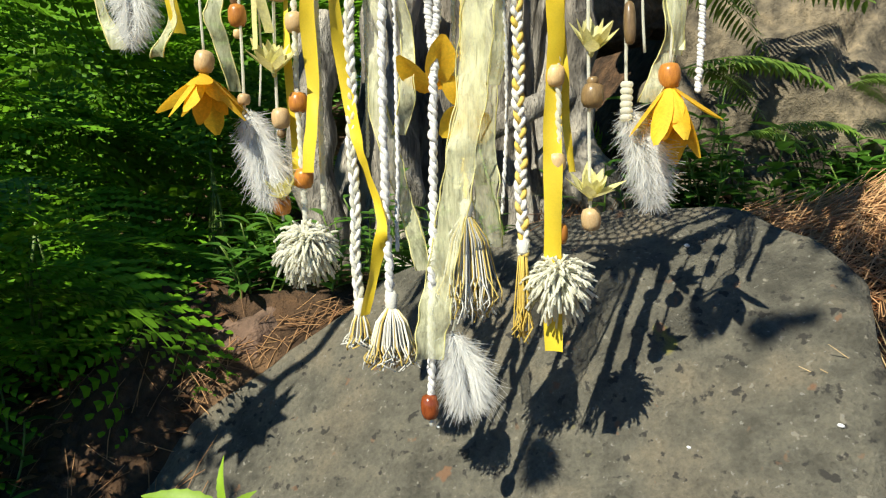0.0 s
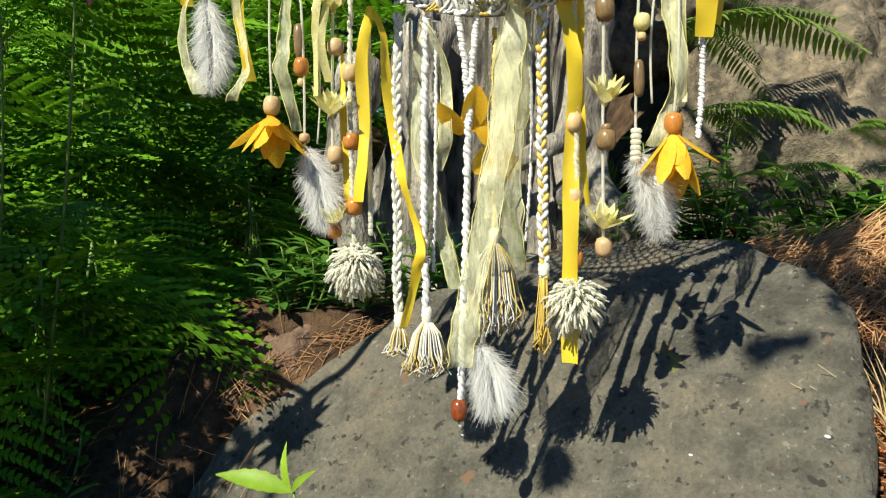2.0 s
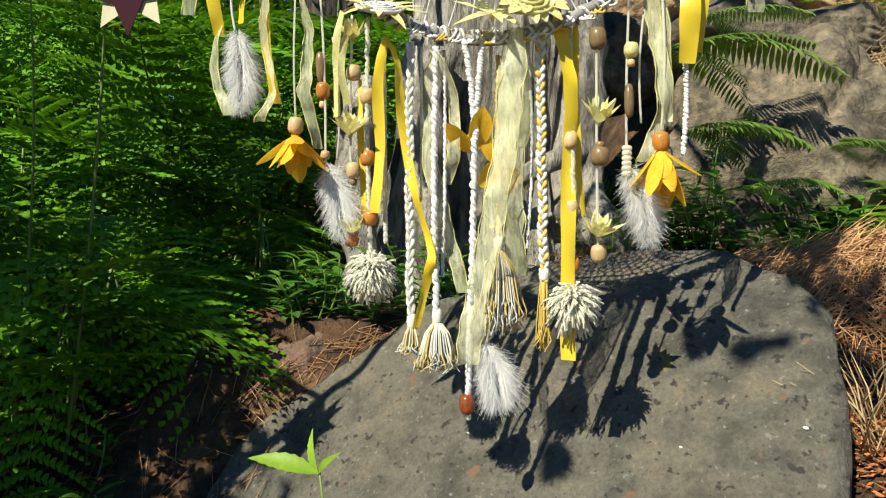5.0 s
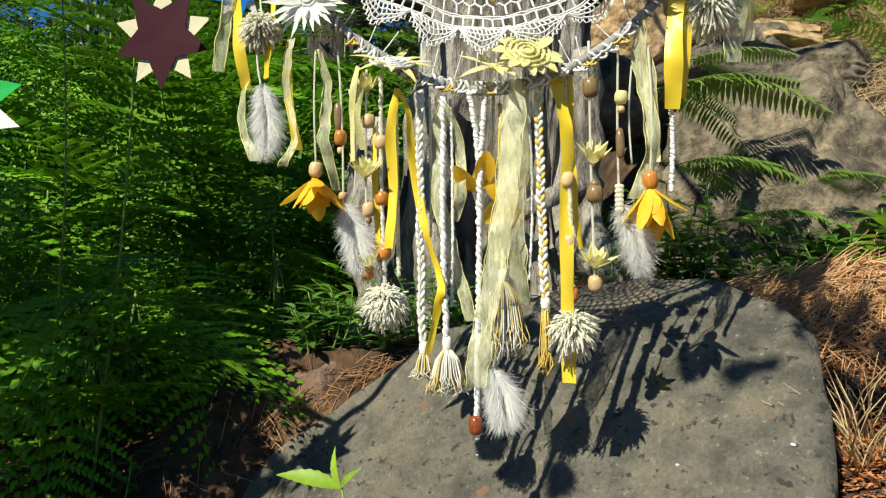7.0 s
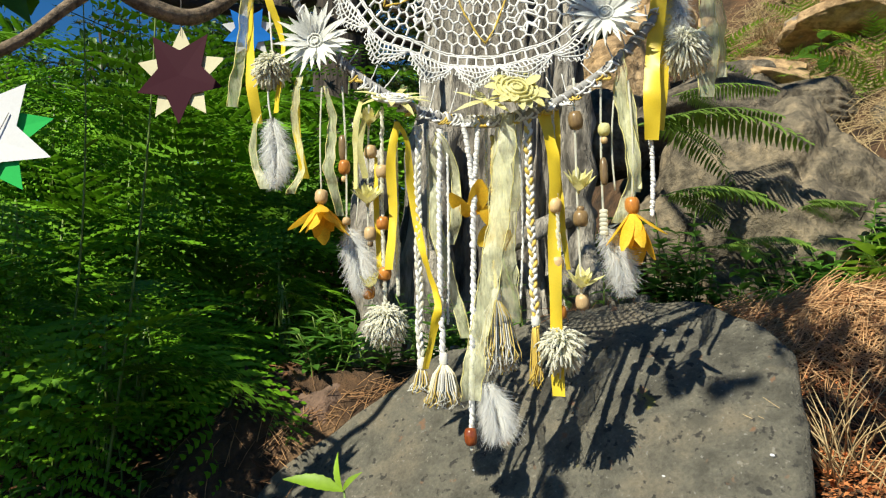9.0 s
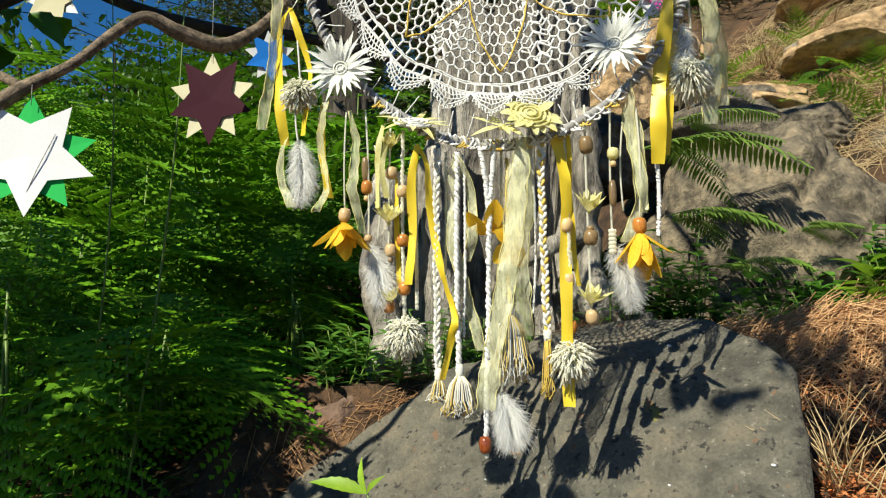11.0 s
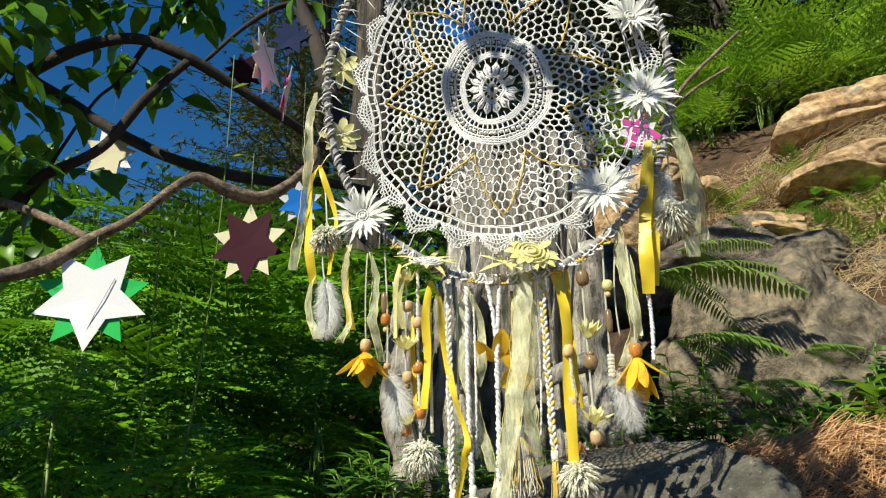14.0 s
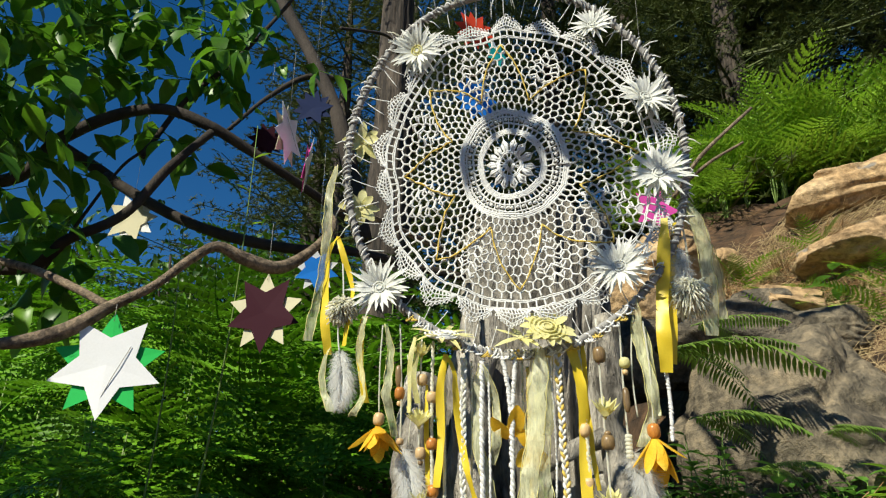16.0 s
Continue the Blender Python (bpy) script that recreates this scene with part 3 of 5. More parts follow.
    for k in range(16):
        a = 22.5 * k + 4
        lo, hi = (0.112, 0.200) if k % 2 else (0.200, 0.112)
        pts = [lace(lo + (hi - lo) * i / 10, a + 22.5 * i / 10, -0.0035 - 0.002 * math.sin(i * 2.1)) for i in range(11)]
        part("yellow_thread", Geo().tube(pts, [0.0013 + 0.0005 * math.sin(i * 2.6) for i in range(11)], 5), GOLDYARN, doily, "yellow thread woven through the lace")
    for k in range(56):
        a = 360 * k / 56 + rnd.uniform(-2, 2)
        part("tie", Geo().tube(bend(lace(0.258, a), rim(a + rnd.uniform(-3, 3)), (0, 0.003, 0), 4), 0.0009, 4), COTTON, doily)


build_doily()


def flower(name, c, mat, n, length, width, lean, curl, label, parent, face=(0, -1, 0.1), heart=None, heart_r=0.010, layers=1, tip=0.5):
    """Petals round a middle; lean 0 lies flat to face, 90 points along it."""
    face = Vector(face).normalized()
    u = face.orthogonal().normalized()
    v = face.cross(u)
    core = Geo().lathe(Vector(c), [(heart_r * 0.3, -0.004), (heart_r * 0.55, -0.001), (heart_r * 0.5, 0.001), (heart_r * 0.2, 0.003)], 8, face)
    fl = part(name, core, mat, parent, label)
    for lay in range(layers):
        for k in range(n):
            a = 2 * math.pi * (k + 0.5 * lay) / n + rnd.uniform(-0.1, 0.1)
            out = u * math.cos(a) + v * math.sin(a)
            e = radians(lean + lay * 16 + rnd.uniform(-14, 14))
            way = out * math.cos(e) + face * math.sin(e)
            part("petal", Geo().leaf(Vector(c) + out * heart_r * 0.4, way, face * math.cos(e) - out * math.sin(e), length * rnd.uniform(0.82, 1.12) * (1 - 0.2 * lay), width * rnd.uniform(0.85, 1.15), curl + rnd.uniform(-.12, .12), 5, 0.35, tip), mat, fl)
    if heart:
        h = Geo().lathe(Vector(c), [(heart_r * 0.9, -0.002), (heart_r, 0.0), (heart_r * 0.3, 0.001)], 16, face)
        for j in range(4):
            q = heart_r * (1.0 - 0.25 * j)
            h.tube([Vector(c) + (u * math.cos(i * 0.3307) + v * math.sin(i * 0.3307)) * q + face * (0.0012 + 0.0008 * j) for i in range(20)], [heart_r * (0.05 + 0.035 * (i % 2)) for i in range(20)], 5, False)
        part("flower_heart", h, heart, fl)
    return fl


def bead(c, r, h, mat, parent, label="", name="bead"):
    prof = [(r * 0.35, -h), (r * 0.75, -h * 0.88), (r * 0.97, -h * 0.45), (r, 0), (r * 0.97, h * 0.45), (r * 0.75, h * 0.88), (r * 0.35, h)]
    axis = (rnd.uniform(-.1, .1), rnd.uniform(-.1, .1), 1)
    return part(name, Geo().lathe(c, prof, 16, axis), mat, parent, label)


def cord(p, q, r, mat=COTTON, label="", dy=0.0, sag=0.004, twist=True):
    """A twisted cord: two strands wound round each other."""
    path = bend(at(p, dy), at(q, dy), (rnd.uniform(-sag, sag), rnd.uniform(-sag, sag), 0), 14)
    if not twist:
        return part("string", Geo().tube(path, r, 6), mat, catcher, label)
    path = smooth_path(path, 15)
    r *= 0.9
    g = Geo()
    for s in (0, math.pi):
        g.tube([c + Vector((math.cos(i * 0.55 + s), math.sin(i * 0.55 + s), 0)) * r * 0.45 + noise.noise_vector(c * 120 + Vector((s, 0, 0))) * r * 0.5 for i, c in enumerate(path)], [r * (0.72 + 0.14 * noise.noise(c * 90 + Vector((s * 3, 0, 0)))) for c in path], 6)
    return part("cord", g, mat, catcher, label)


def braid(p, q, r, mats, dy=0.0):
    path = smooth_path(bend(at(p, dy), at(q, dy), (rnd.uniform(-.004, .004), 0, 0), 16, 0.0008), 18)
    body = None
    for k in range(3):
        ph = k * 2 * math.pi / 3
        pts = [c + Vector((math.sin(i * 0.22 + ph) * r, math.sin(2 * (i * 0.22 + ph)) * r * 0.5, 0)) + noise.noise_vector(c * 70 + Vector((k, 0, 0))) * r * 0.35 for i, c in enumerate(path)]
        g = Geo().tube(pts, [r * (0.70 + 0.18 * noise.noise(c * 80 + Vector((k * 4, 0, 0)))) for c in path], 6)
        if body is None:
            body = part("braid", g, mats[k], catcher, "braided yarn strand")
        else:
            part("braid_strand", g, mats[k], body)
    return body


def ribbon(keys, width, mat, label, dy=0.0, turn=0.4, wave=0.004, name="ribbon"):
    """A ribbon through the keys that turns a little about its length."""
    pts = smooth_path([at(k, dy + (k[2] if len(k) > 2 else 0)) for k in keys], 9)
    ph = rnd.random() * 6
    pts = [p + Vector((0, wave * math.sin(ph + i * 0.35), 0)) for i, p in enumerate(pts)]
    across = [Vector((math.cos(turn * math.sin(ph + i * 0.11)), math.sin(turn * math.sin(ph + i * 0.11)), 0)) for i in range(len(pts))]
    if mat is ORGANZA:
        pts = [p + Vector((0.003 * noise.noise(p * 55), 0.005 * noise.noise(p * 45 + Vector((3, 0, 0))), 0)) for p in pts]
        across = [q + Vector((0, 0.9 * noise.noise(p * 38), 0)) for p, q in zip(pts, across)]
    w = [width * (0.55 + 0.45 * step(0, 5, i)) * (1 + 0.08 * math.sin(ph + i * 0.5)) for i in range(len(pts))]
    rb = part(name, Geo().band(pts, w, across), mat, catcher, label)
    if mat is ORGANZA:
        for s in (-1, 1):
            part("ribbon_hem", Geo().tube([p + a * (s * ww * 0.5) for p, a, ww in zip(pts, across, w)], 0.0007, 4), LEMON, rb)
    return rb


def pompom(c, r, n=480):
    g = Geo()
    r *= 0.86
    q = r * 0.50
    g.lathe(Vector(c) - Vector((0, 0, q * 0.1)), [(q * 0.2, -q), (q * 0.7, -q * 0.7), (q, 0), (q * 0.7, q * 0.7), (q * 0.2, q)], 12)
    for i in range(n):
        d = Vector((rnd.gauss(0, 1), rnd.gauss(0, 1), rnd.gauss(0, 1))).normalized()
        k = d.cross(Vector((rnd.uniform(-1, 1), rnd.uniform(-1, 1), rnd.uniform(-1, 1)))) * 0.8 - Vector((0, 0, 1.1))
        ln = r * rnd.uniform(0.8, 1.3)
        g.tube([Vector(c) + d * 0.004, Vector(c) + d * ln * 0.55 + k * ln * 0.12, Vector(c) + d * ln * 0.85 + k * ln * 0.28, Vector(c) + d * ln * 0.98 + k * ln * 0.42], [0.0011, 0.0012, 0.0012, 0.0010], 5)
    return part("pompom", g, YARN, catcher, "cream yarn pompom")


def tassel(c, length, spread, mat=MIXYARN, n=190):
    g = Geo()
    c = Vector(c)
    for i in range(n):
        a, q = rnd.random() * 6.283, math.sqrt(rnd.random())
        o = Vector((math.cos(a), math.sin(a), 0)) * q
        ln = length * rnd.uniform(0.85, 1.06)
        g.tube([c + o * 0.004, c + o * spread * 0.7 - Vector((0, 0, ln * 0.25)), c + o * spread - Vector((0, 0, ln * 0.65)), c + o * spread * rnd.uniform(0.9, 1.25) + Vector((rnd.uniform(-.006, .006), rnd.uniform(-.004, .004), -ln * 0.86)), c + o * spread * rnd.uniform(0.8, 1.3) + Vector((rnd.uniform(-.008, .008), rnd.uniform(-.005, .005), -ln))], 0.0008, 4)
    t = part("tassel", g, mat, catcher, "white and yellow yarn tassel")
    k = Geo()
    k.lathe(c + Vector((0, 0, 0.006)), [(0.004, -0.008), (0.0058, -0.005), (0.0052, -0.003), (0.0064, 0.000), (0.0055, 0.002), (0.0060, 0.005), (0.003, 0.009)], 12)
    part("tassel_knot", k, MIXYARN, t)
    return t


def feather(p, q, width, fluff=1.0, dy=0.0):
    a, b = at(p, dy), at(q, dy)
    path = bend(a, b, (0.006, 0, 0), 26)
    fe = part("feather", Geo().tube(path, [0.0011 * (1 - i / 30) for i in range(27)], 5), DOWN, catcher, "fluffy white feather")
    g = Geo()
    d = (b - a).normalized()
    side = d.cross(Vector((0, 1, 0))).normalized()
    for i in range(3400):
        s = 0.06 + 0.94 * rnd.random()
        base = path[min(26, int(s * 26))]
        w = width * 0.5 * math.sin(math.pi * min(1, 0.12 + s * 0.85)) * rnd.uniform(0.7, 1.15)
        sg = rnd.choice((-1, 1))
        way = side * sg * rnd.uniform(0.3, 1) + d * rnd.uniform(0.0, 1.0) + Vector((0, rnd.uniform(-.7, .7) * fluff, 0))
        m = base + way * w * 0.55 + Vector((0, 0, rnd.uniform(-.003, .003)))
        e = base + way * w + d * w * 0.4 + Vector((rnd.uniform(-.008, .008), rnd.uniform(-.008, .008), rnd.uniform(-.008, .008))) * fluff
        way += d * 0.5
        hair = way.cross(Vector((rnd.uniform(-.6, .6), -1, rnd.uniform(-.6, .6)))).normalized() * 0.00048
        n0 = len(g.v)
        g.v += [base - hair, base + hair, m + hair * 0.9, m - hair * 0.9, e + hair * 0.35, e - hair * 0.35]
        g.f += [(n0, n0 + 1, n0 + 2, n0 + 3), (n0 + 3, n0 + 2, n0 + 4, n0 + 5)]
    part("down", g, DOWN, fe)
    return fe


def bell(c, mat, r=0.037, n=7, label="orange fabric flower hanging downward", lean=50):
    """A hanging flower whose narrow petals droop from its head."""
    return flower("hanging_flower", c, mat, n, r * 1.5, r * 0.50, lean, -0.10, label, catcher, (rnd.uniform(-.2, .2), -0.25, -1), None, 0.008, 2, 0.72)


def lily(c, mat=LEMON, r=0.026, face=(0.05, -0.35, 0.9)):
    return flower("lily", c, mat, 7, r, r * 0.42, 38, -0.15, "pale yellow fabric flower on a string", catcher, face, None, 0.005, 2, 0.35)


# strands, from one side of the hoop to the other
cord((-0.192, 0.715), (-0.192, 0.579), 0.0012, YARN, "thin cream string", twist=False)
bead(at((-0.192, 0.572)), 0.0085, 0.0095, BEADWOOD, catcher, "brown wooden bead")
bell(at((-0.193, 0.561)), ORANGE, 0.037, 6, lean=40)

s2 = cord((-0.165, 0.716), (-0.159, 0.528), 0.0014, YARN, "cream beaded string", twist=False)
bead(at((-0.164, 0.635)), 0.0055, 0.017, DARKBEAD, s2, "long dark wooden bead")
bead(at((-0.162, 0.610)), 0.0078, 0.0095, REDBEAD, s2)
bead(at((-0.162, 0.595)), 0.004, 0.004, BEADWOOD, s2)
bead(at((-0.159, 0.540)), 0.0055, 0.005, BEADWOOD, s2)
feather((-0.157, 0.532), (-0.140, 0.449), 0.040, 1.2)

s3 = cord((-0.131, 0.693), (-0.130, 0.434), 0.0015, YARN, "cream beaded string", twist=False, dy=0.006)
lily(at((-0.131, 0.667), 0.006))
bead(at((-0.129, 0.631), 0.006), 0.0085, 0.0085, BEADWOOD, s3)
lily(at((-0.131, 0.562), -0.004), LEMON, 0.03)
bead(at((-0.129, 0.524), 0.006), 0.0082, 0.009, BEADWOOD, s3)
bead(at((-0.129, 0.511), 0.006), 0.004, 0.004, DARKBEAD, s3)
lily(at((-0.128, 0.455), 0.0), LEMON, 0.026)
bead(at((-0.131, 0.449), 0.006), 0.0085, 0.010, REDBEAD, s3)
ribbon([(-0.135, 0.682), (-0.140, 0.635), (-0.134, 0.595)], 0.008, LEMON, "narrow pale yellow ribbon", -0.006)
ribbon([(-0.122, 0.624), (-0.121, 0.536), (-0.117, 0.465)], 0.008, SATIN, "narrow yellow satin ribbon", 0.01)

s4 = cord((-0.113, 0.688), (-0.108, 0.432), 0.0028, YARN, "twisted white cord with beads")
for c in ((-0.113, 0.604), (-0.112, 0.537), (-0.109, 0.472)):
    bead(at(c), 0.0085, 0.0088, REDBEAD if c[1] < 0.55 else BEADWOOD, s4, "round wooden bead")
pompom(at((-0.108, 0.418)), 0.028)

ribbon([(-0.093, 0.668), (-0.100, 0.613), (-0.098, 0.542), (-0.103, 0.477)], 0.012, SATIN, "yellow satin ribbon", -0.008)
ribbon([(-0.093, 0.668), (-0.079, 0.637), (-0.075, 0.578), (-0.063, 0.514), (-0.054, 0.478), (-0.041, 0.436), (-0.045, 0.406), (-0.057, 0.351)], 0.011, SATIN, "curling yellow satin ribbon", -0.004, 0.9)
s6 = cord((-0.095, 0.648), (-0.092, 0.447), 0.0009, YARN, "string of tiny cream beads", twist=False)
for i in range(34):
    bead(at((-0.095, 0.648)).lerp(at((-0.092, 0.447)), i / 33), 0.0026, 0.0040, YARN, s6, name="seed_bead")
braid((-0.066, 0.663), (-0.063, 0.348), 0.0030, (YARN, MIXYARN, COTTON))
tassel(at((-0.062, 0.351)), 0.030, 0.011, n=70)
ribbon([(-0.041, 0.655), (-0.048, 0.608), (-0.043, 0.532), (-0.021, 0.449), (-0.005, 0.389)], 0.016, ORGANZA, "sheer pale yellow ribbon", 0.010, 0.6)
ribbon([(-0.041, 0.655), (-0.023, 0.615), (-0.017, 0.556), (-0.025, 0.509)], 0.013, ORGANZA, "sheer pale yellow ribbon", 0.004, 0.6)
cord((-0.038, 0.658), (-0.035, 0.364), 0.0040, COTTON, "thick twisted white cord")
tassel(at((-0.034, 0.357)), 0.052, 0.020)
cord((-0.008, 0.664), (0.004, 0.554), 0.0036, COTTON, "thick twisted white cord", -0.006)
cord((0.012, 0.665), (0.005, 0.554), 0.0036, COTTON, "thick twisted white cord", -0.006)
s9 = cord((0.005, 0.555), (0.001, 0.273), 0.0040, COTTON, "thick twisted white cord", -0.006)
bead(at((0.000, 0.267), -0.006), 0.0085, 0.0115, CHERRY, s9, "glossy dark red wooden bead")
bead(at((0.002, 0.253), -0.006), 0.003, 0.004, YARN, s9)
flower("orange_flower", at((0.004, 0.548), 0.006), ORANGE, 5, 0.044, 0.026, -35, 0.25, "orange fabric flower tied between cords", catcher, (0.1, -0.35, -0.85), None, 0.006, 1, 0.7)
flower("orange_flower", at((0.032, 0.532), 0.012), ORANGE, 4, 0.034, 0.026, 0, 0.2, "orange fabric flower behind sheer ribbon", catcher, (0.5, -0.8, 0), None, 0.006, 1, 0.7)
ribbon([(0.050, 0.674), (0.042, 0.598), (0.033, 0.510), (0.017, 0.426), (0.005, 0.353), (0.000, 0.313)], 0.026, ORGANZA, "broad sheer pale yellow ribbon", -0.016, 0.35)
ribbon([(0.052, 0.671), (0.052, 0.599), (0.048, 0.510), (0.051, 0.451), (0.054, 0.408)], 0.024, ORGANZA, "broad sheer pale yellow ribbon", 0.014, 0.5)
ribbon([(0.040, 0.671), (0.038, 0.587), (0.029, 0.510), (0.017, 0.462)], 0.020, ORGANZA, "sheer pale yellow ribbon", 0.002, 0.5)
cord((0.030, 0.651), (0.033, 0.453), 0.0030, GOLDYARN, "yellow wrapped cord", 0.012)
tassel(at((0.033, 0.438), 0.006), 0.088, 0.026, n=210)
cord((0.019, 0.365), (0.021, 0.335), 0.0015, YARN, "", 0.0, twist=False)
feather((0.019, 0.336), (0.034, 0.265), 0.050, 1.2, -0.004)
braid((0.074, 0.669), (0.083, 0.403), 0.0034, (MIXYARN, GOLDYARN, COTTON), -0.002)
tassel(at((0.083, 0.406)), 0.080, 0.008, GOLDYARN, n=16)
ribbon([(0.091, 0.692), (0.101, 0.652), (0.108, 0.600), (0.107, 0.512), (0.108, 0.422), (0.111, 0.317)], 0.016, SATIN, "long yellow satin ribbon", -0.004, 0.35)
ribbon([(0.112, 0.693), (0.114, 0.641), (0.115, 0.582), (0.119, 0.535), (0.126, 0.476)], 0.009, SATIN, "narrow yellow satin ribbon", 0.008, 0.8)
s16 = cord((0.106, 0.681), (0.115, 0.410), 0.0030, YARN, "twisted white cord with beads", 0.004)
for c in ((0.109, 0.558), (0.111, 0.484), (0.114, 0.422)):
    bead(at(c, 0.002), 0.0085, 0.0095, REDBEAD if c[1] < 0.48 else BEADWOOD, s16, "round wooden bead")
pompom(at((0.114, 0.387), -0.002), 0.031)
s17 = cord((0.134, 0.722), (0.142, 0.420), 0.0015, YARN, "cream beaded string", twist=False)
bead(at((0.136, 0.667)), 0.0095, 0.012, DARKBEAD, s17, "dark olive wooden bead")
lily(at((0.139, 0.577)), LEMON, 0.030)
bead(at((0.141, 0.541)), 0.0098, 0.0105, DARKBEAD, s17, "dark wooden bead")
bead(at((0.141, 0.553)), 0.005, 0.004, DARKBEAD, s17)
lily(at((0.141, 0.454)), LEMON, 0.030)
bead(at((0.142, 0.435)), 0.0088, 0.010, BEADWOOD, s17, "carved wooden bead")
s18 = cord((0.169, 0.728), (0.170, 0.531), 0.0014, YARN, "cream beaded string", twist=False)
bead(at((0.172, 0.655)), 0.0080, 0.0080, LEMON, s18, "yellow bead")
bead(at((0.172, 0.641)), 0.0045, 0.004, BEADWOOD, s18)
bead(at((0.171, 0.601)), 0.0052, 0.018, DARKBEAD, s18, "long olive bead")
for i in range(6):
    bead(at((0.170, 0.550)) - Vector((0, 0, 0.0055 * i)), 0.0055, 0.0030, YARN, s18)
feather((0.170, 0.532), (0.196, 0.448), 0.034, 1.5, 0.004)
ribbon([(0.192, 0.717), (0.199, 0.666), (0.207, 0.602), (0.204, 0.573), (0.188, 0.536)], 0.016, ORGANZA, "sheer pale yellow ribbon", 0.004, 0.8)
ribbon([(0.205, 0.712), (0.211, 0.643), (0.216, 0.579)], 0.012, ORGANZA, "sheer pale yellow ribbon", 0.008, 0.8)
cord((0.203, 0.718), (0.206, 0.564), 0.0014, YARN, "thin cream string", twist=False)
bead(at((0.206, 0.557)), 0.0095, 0.0110, REDBEAD, catcher, "orange wooden bead")
bell(at((0.206, 0.548)), ORANGE, 0.040, 7, lean=52)
cord((0.231, 0.655), (0.232, 0.544), 0.0030, COTTON, "twisted white cord", 0.006)

cord((-0.030, 0.656), (-0.029, 0.407), 0.0022, COTTON, "twisted white cord", 0.008)
cord((-0.055, 0.660), (-0.054, 0.490), 0.0016, YARN, "thin cream string", 0.010, 0.006)
cord((0.022, 0.662), (0.023, 0.462), 0.0020, YARN, "twisted cream cord", 0.016)
cord((0.062, 0.666), (0.065, 0.439), 0.0018, COTTON, "thin white string", 0.010, 0.006)
ribbon([(0.065, 0.669), (0.062, 0.611), (0.058, 0.552)], 0.012, ORGANZA, "sheer pale yellow ribbon", 0.006, 0.8)
cord((-0.153, 0.670), (-0.148, 0.535), 0.0010, YARN, "thin cream string", 0.008, 0.006, False)
cord((0.187, 0.700), (0.187, 0.578), 0.0012, YARN, "thin cream string", 0.010, 0.006, False)

# ribbons and trimmings at the sides
ribbon([(0.248, 0.881), (0.239, 0.792), (0.231, 0.712), (0.231, 0.640)], 0.020, SATIN, "yellow satin ribbon", -0.006, 0.5)
ribbon([(0.265, 0.877), (0.254, 0.774), (0.242, 0.653)], 0.014, SATIN, "yellow satin ribbon", 0.004, 0.4)
ribbon([(0.286, 0.915), (0.306, 0.848), (0.307, 0.775), (0.301, 0.696)], 0.022, ORGANZA, "sheer pale yellow ribbon", 0.004, 0.8)
ribbon([(0.282, 0.906), (0.321, 0.811), (0.324, 0.722)], 0.016, ORGANZA, "sheer pale yellow ribbon", 0.012, 0.8)
pompom(at((0.278, 0.770), 0.01), 0.034)
cord((0.277, 0.886), (0.279, 0.783), 0.0015, YARN, "", 0.008, twist=False)
feather((0.270, 0.839), (0.255, 0.739), 0.03, 1.4, 0.008)
ribbon([(-0.282, 0.988), (-0.292, 0.939), (-0.289, 0.848), (-0.300, 0.753), (-0.307, 0.689)], 0.014, ORGANZA, "sheer pale yellow ribbon", -0.006, 0.8)
ribbon([(-0.272, 0.863), (-0.288, 0.829), (-0.285, 0.735), (-0.277, 0.670)], 0.014, SATIN, "yellow satin ribbon", 0.0, 0.8)
ribbon([(-0.272, 0.863), (-0.257, 0.819), (-0.242, 0.763), (-0.250, 0.681)], 0.011, SATIN, "yellow satin ribbon", -0.006, 0.8)
cord((-0.265, 0.848), (-0.256, 0.753), 0.0014, COTTON, "", -0.004, twist=False)
pompom(at((-0.256, 0.746), -0.008), 0.024)
cord((-0.258, 0.735), (-0.257, 0.672), 0.0014, COTTON, "", -0.004, twist=False)
feather((-0.258, 0.677), (-0.255, 0.586), 0.040, 1.1)
ribbon([(-0.277, 0.681), (-0.285, 0.629), (-0.265, 0.583)], 0.013, ORGANZA, "sheer pale yellow ribbon", 0.006, 0.7)
ribbon([(-0.220, 0.731), (-0.226, 0.673), (-0.219, 0.604), (-0.230, 0.575)], 0.014, ORGANZA, "sheer pale yellow ribbon", -0.002, 0.8)
ribbon([(-0.227, 0.726), (-0.227, 0.664), (-0.213, 0.596)], 0.010, SATIN, "yellow satin ribbon", 0.006, 0.7)
ribbon([(-0.186, 0.717), (-0.179, 0.664), (-0.181, 0.605), (-0.168, 0.548)], 0.013, ORGANZA, "sheer pale yellow ribbon", 0.004, 0.8)
ribbon([(-0.140, 0.696), (-0.147, 0.648), (-0.147, 0.581)], 0.009, LEMON, "narrow pale yellow ribbon", -0.004, 0.8)
ribbon([(0.194, 0.756), (0.197, 0.686), (0.210, 0.619), (0.213, 0.575)], 0.016, ORGANZA, "sheer pale yellow ribbon", 0.0, 0.8)

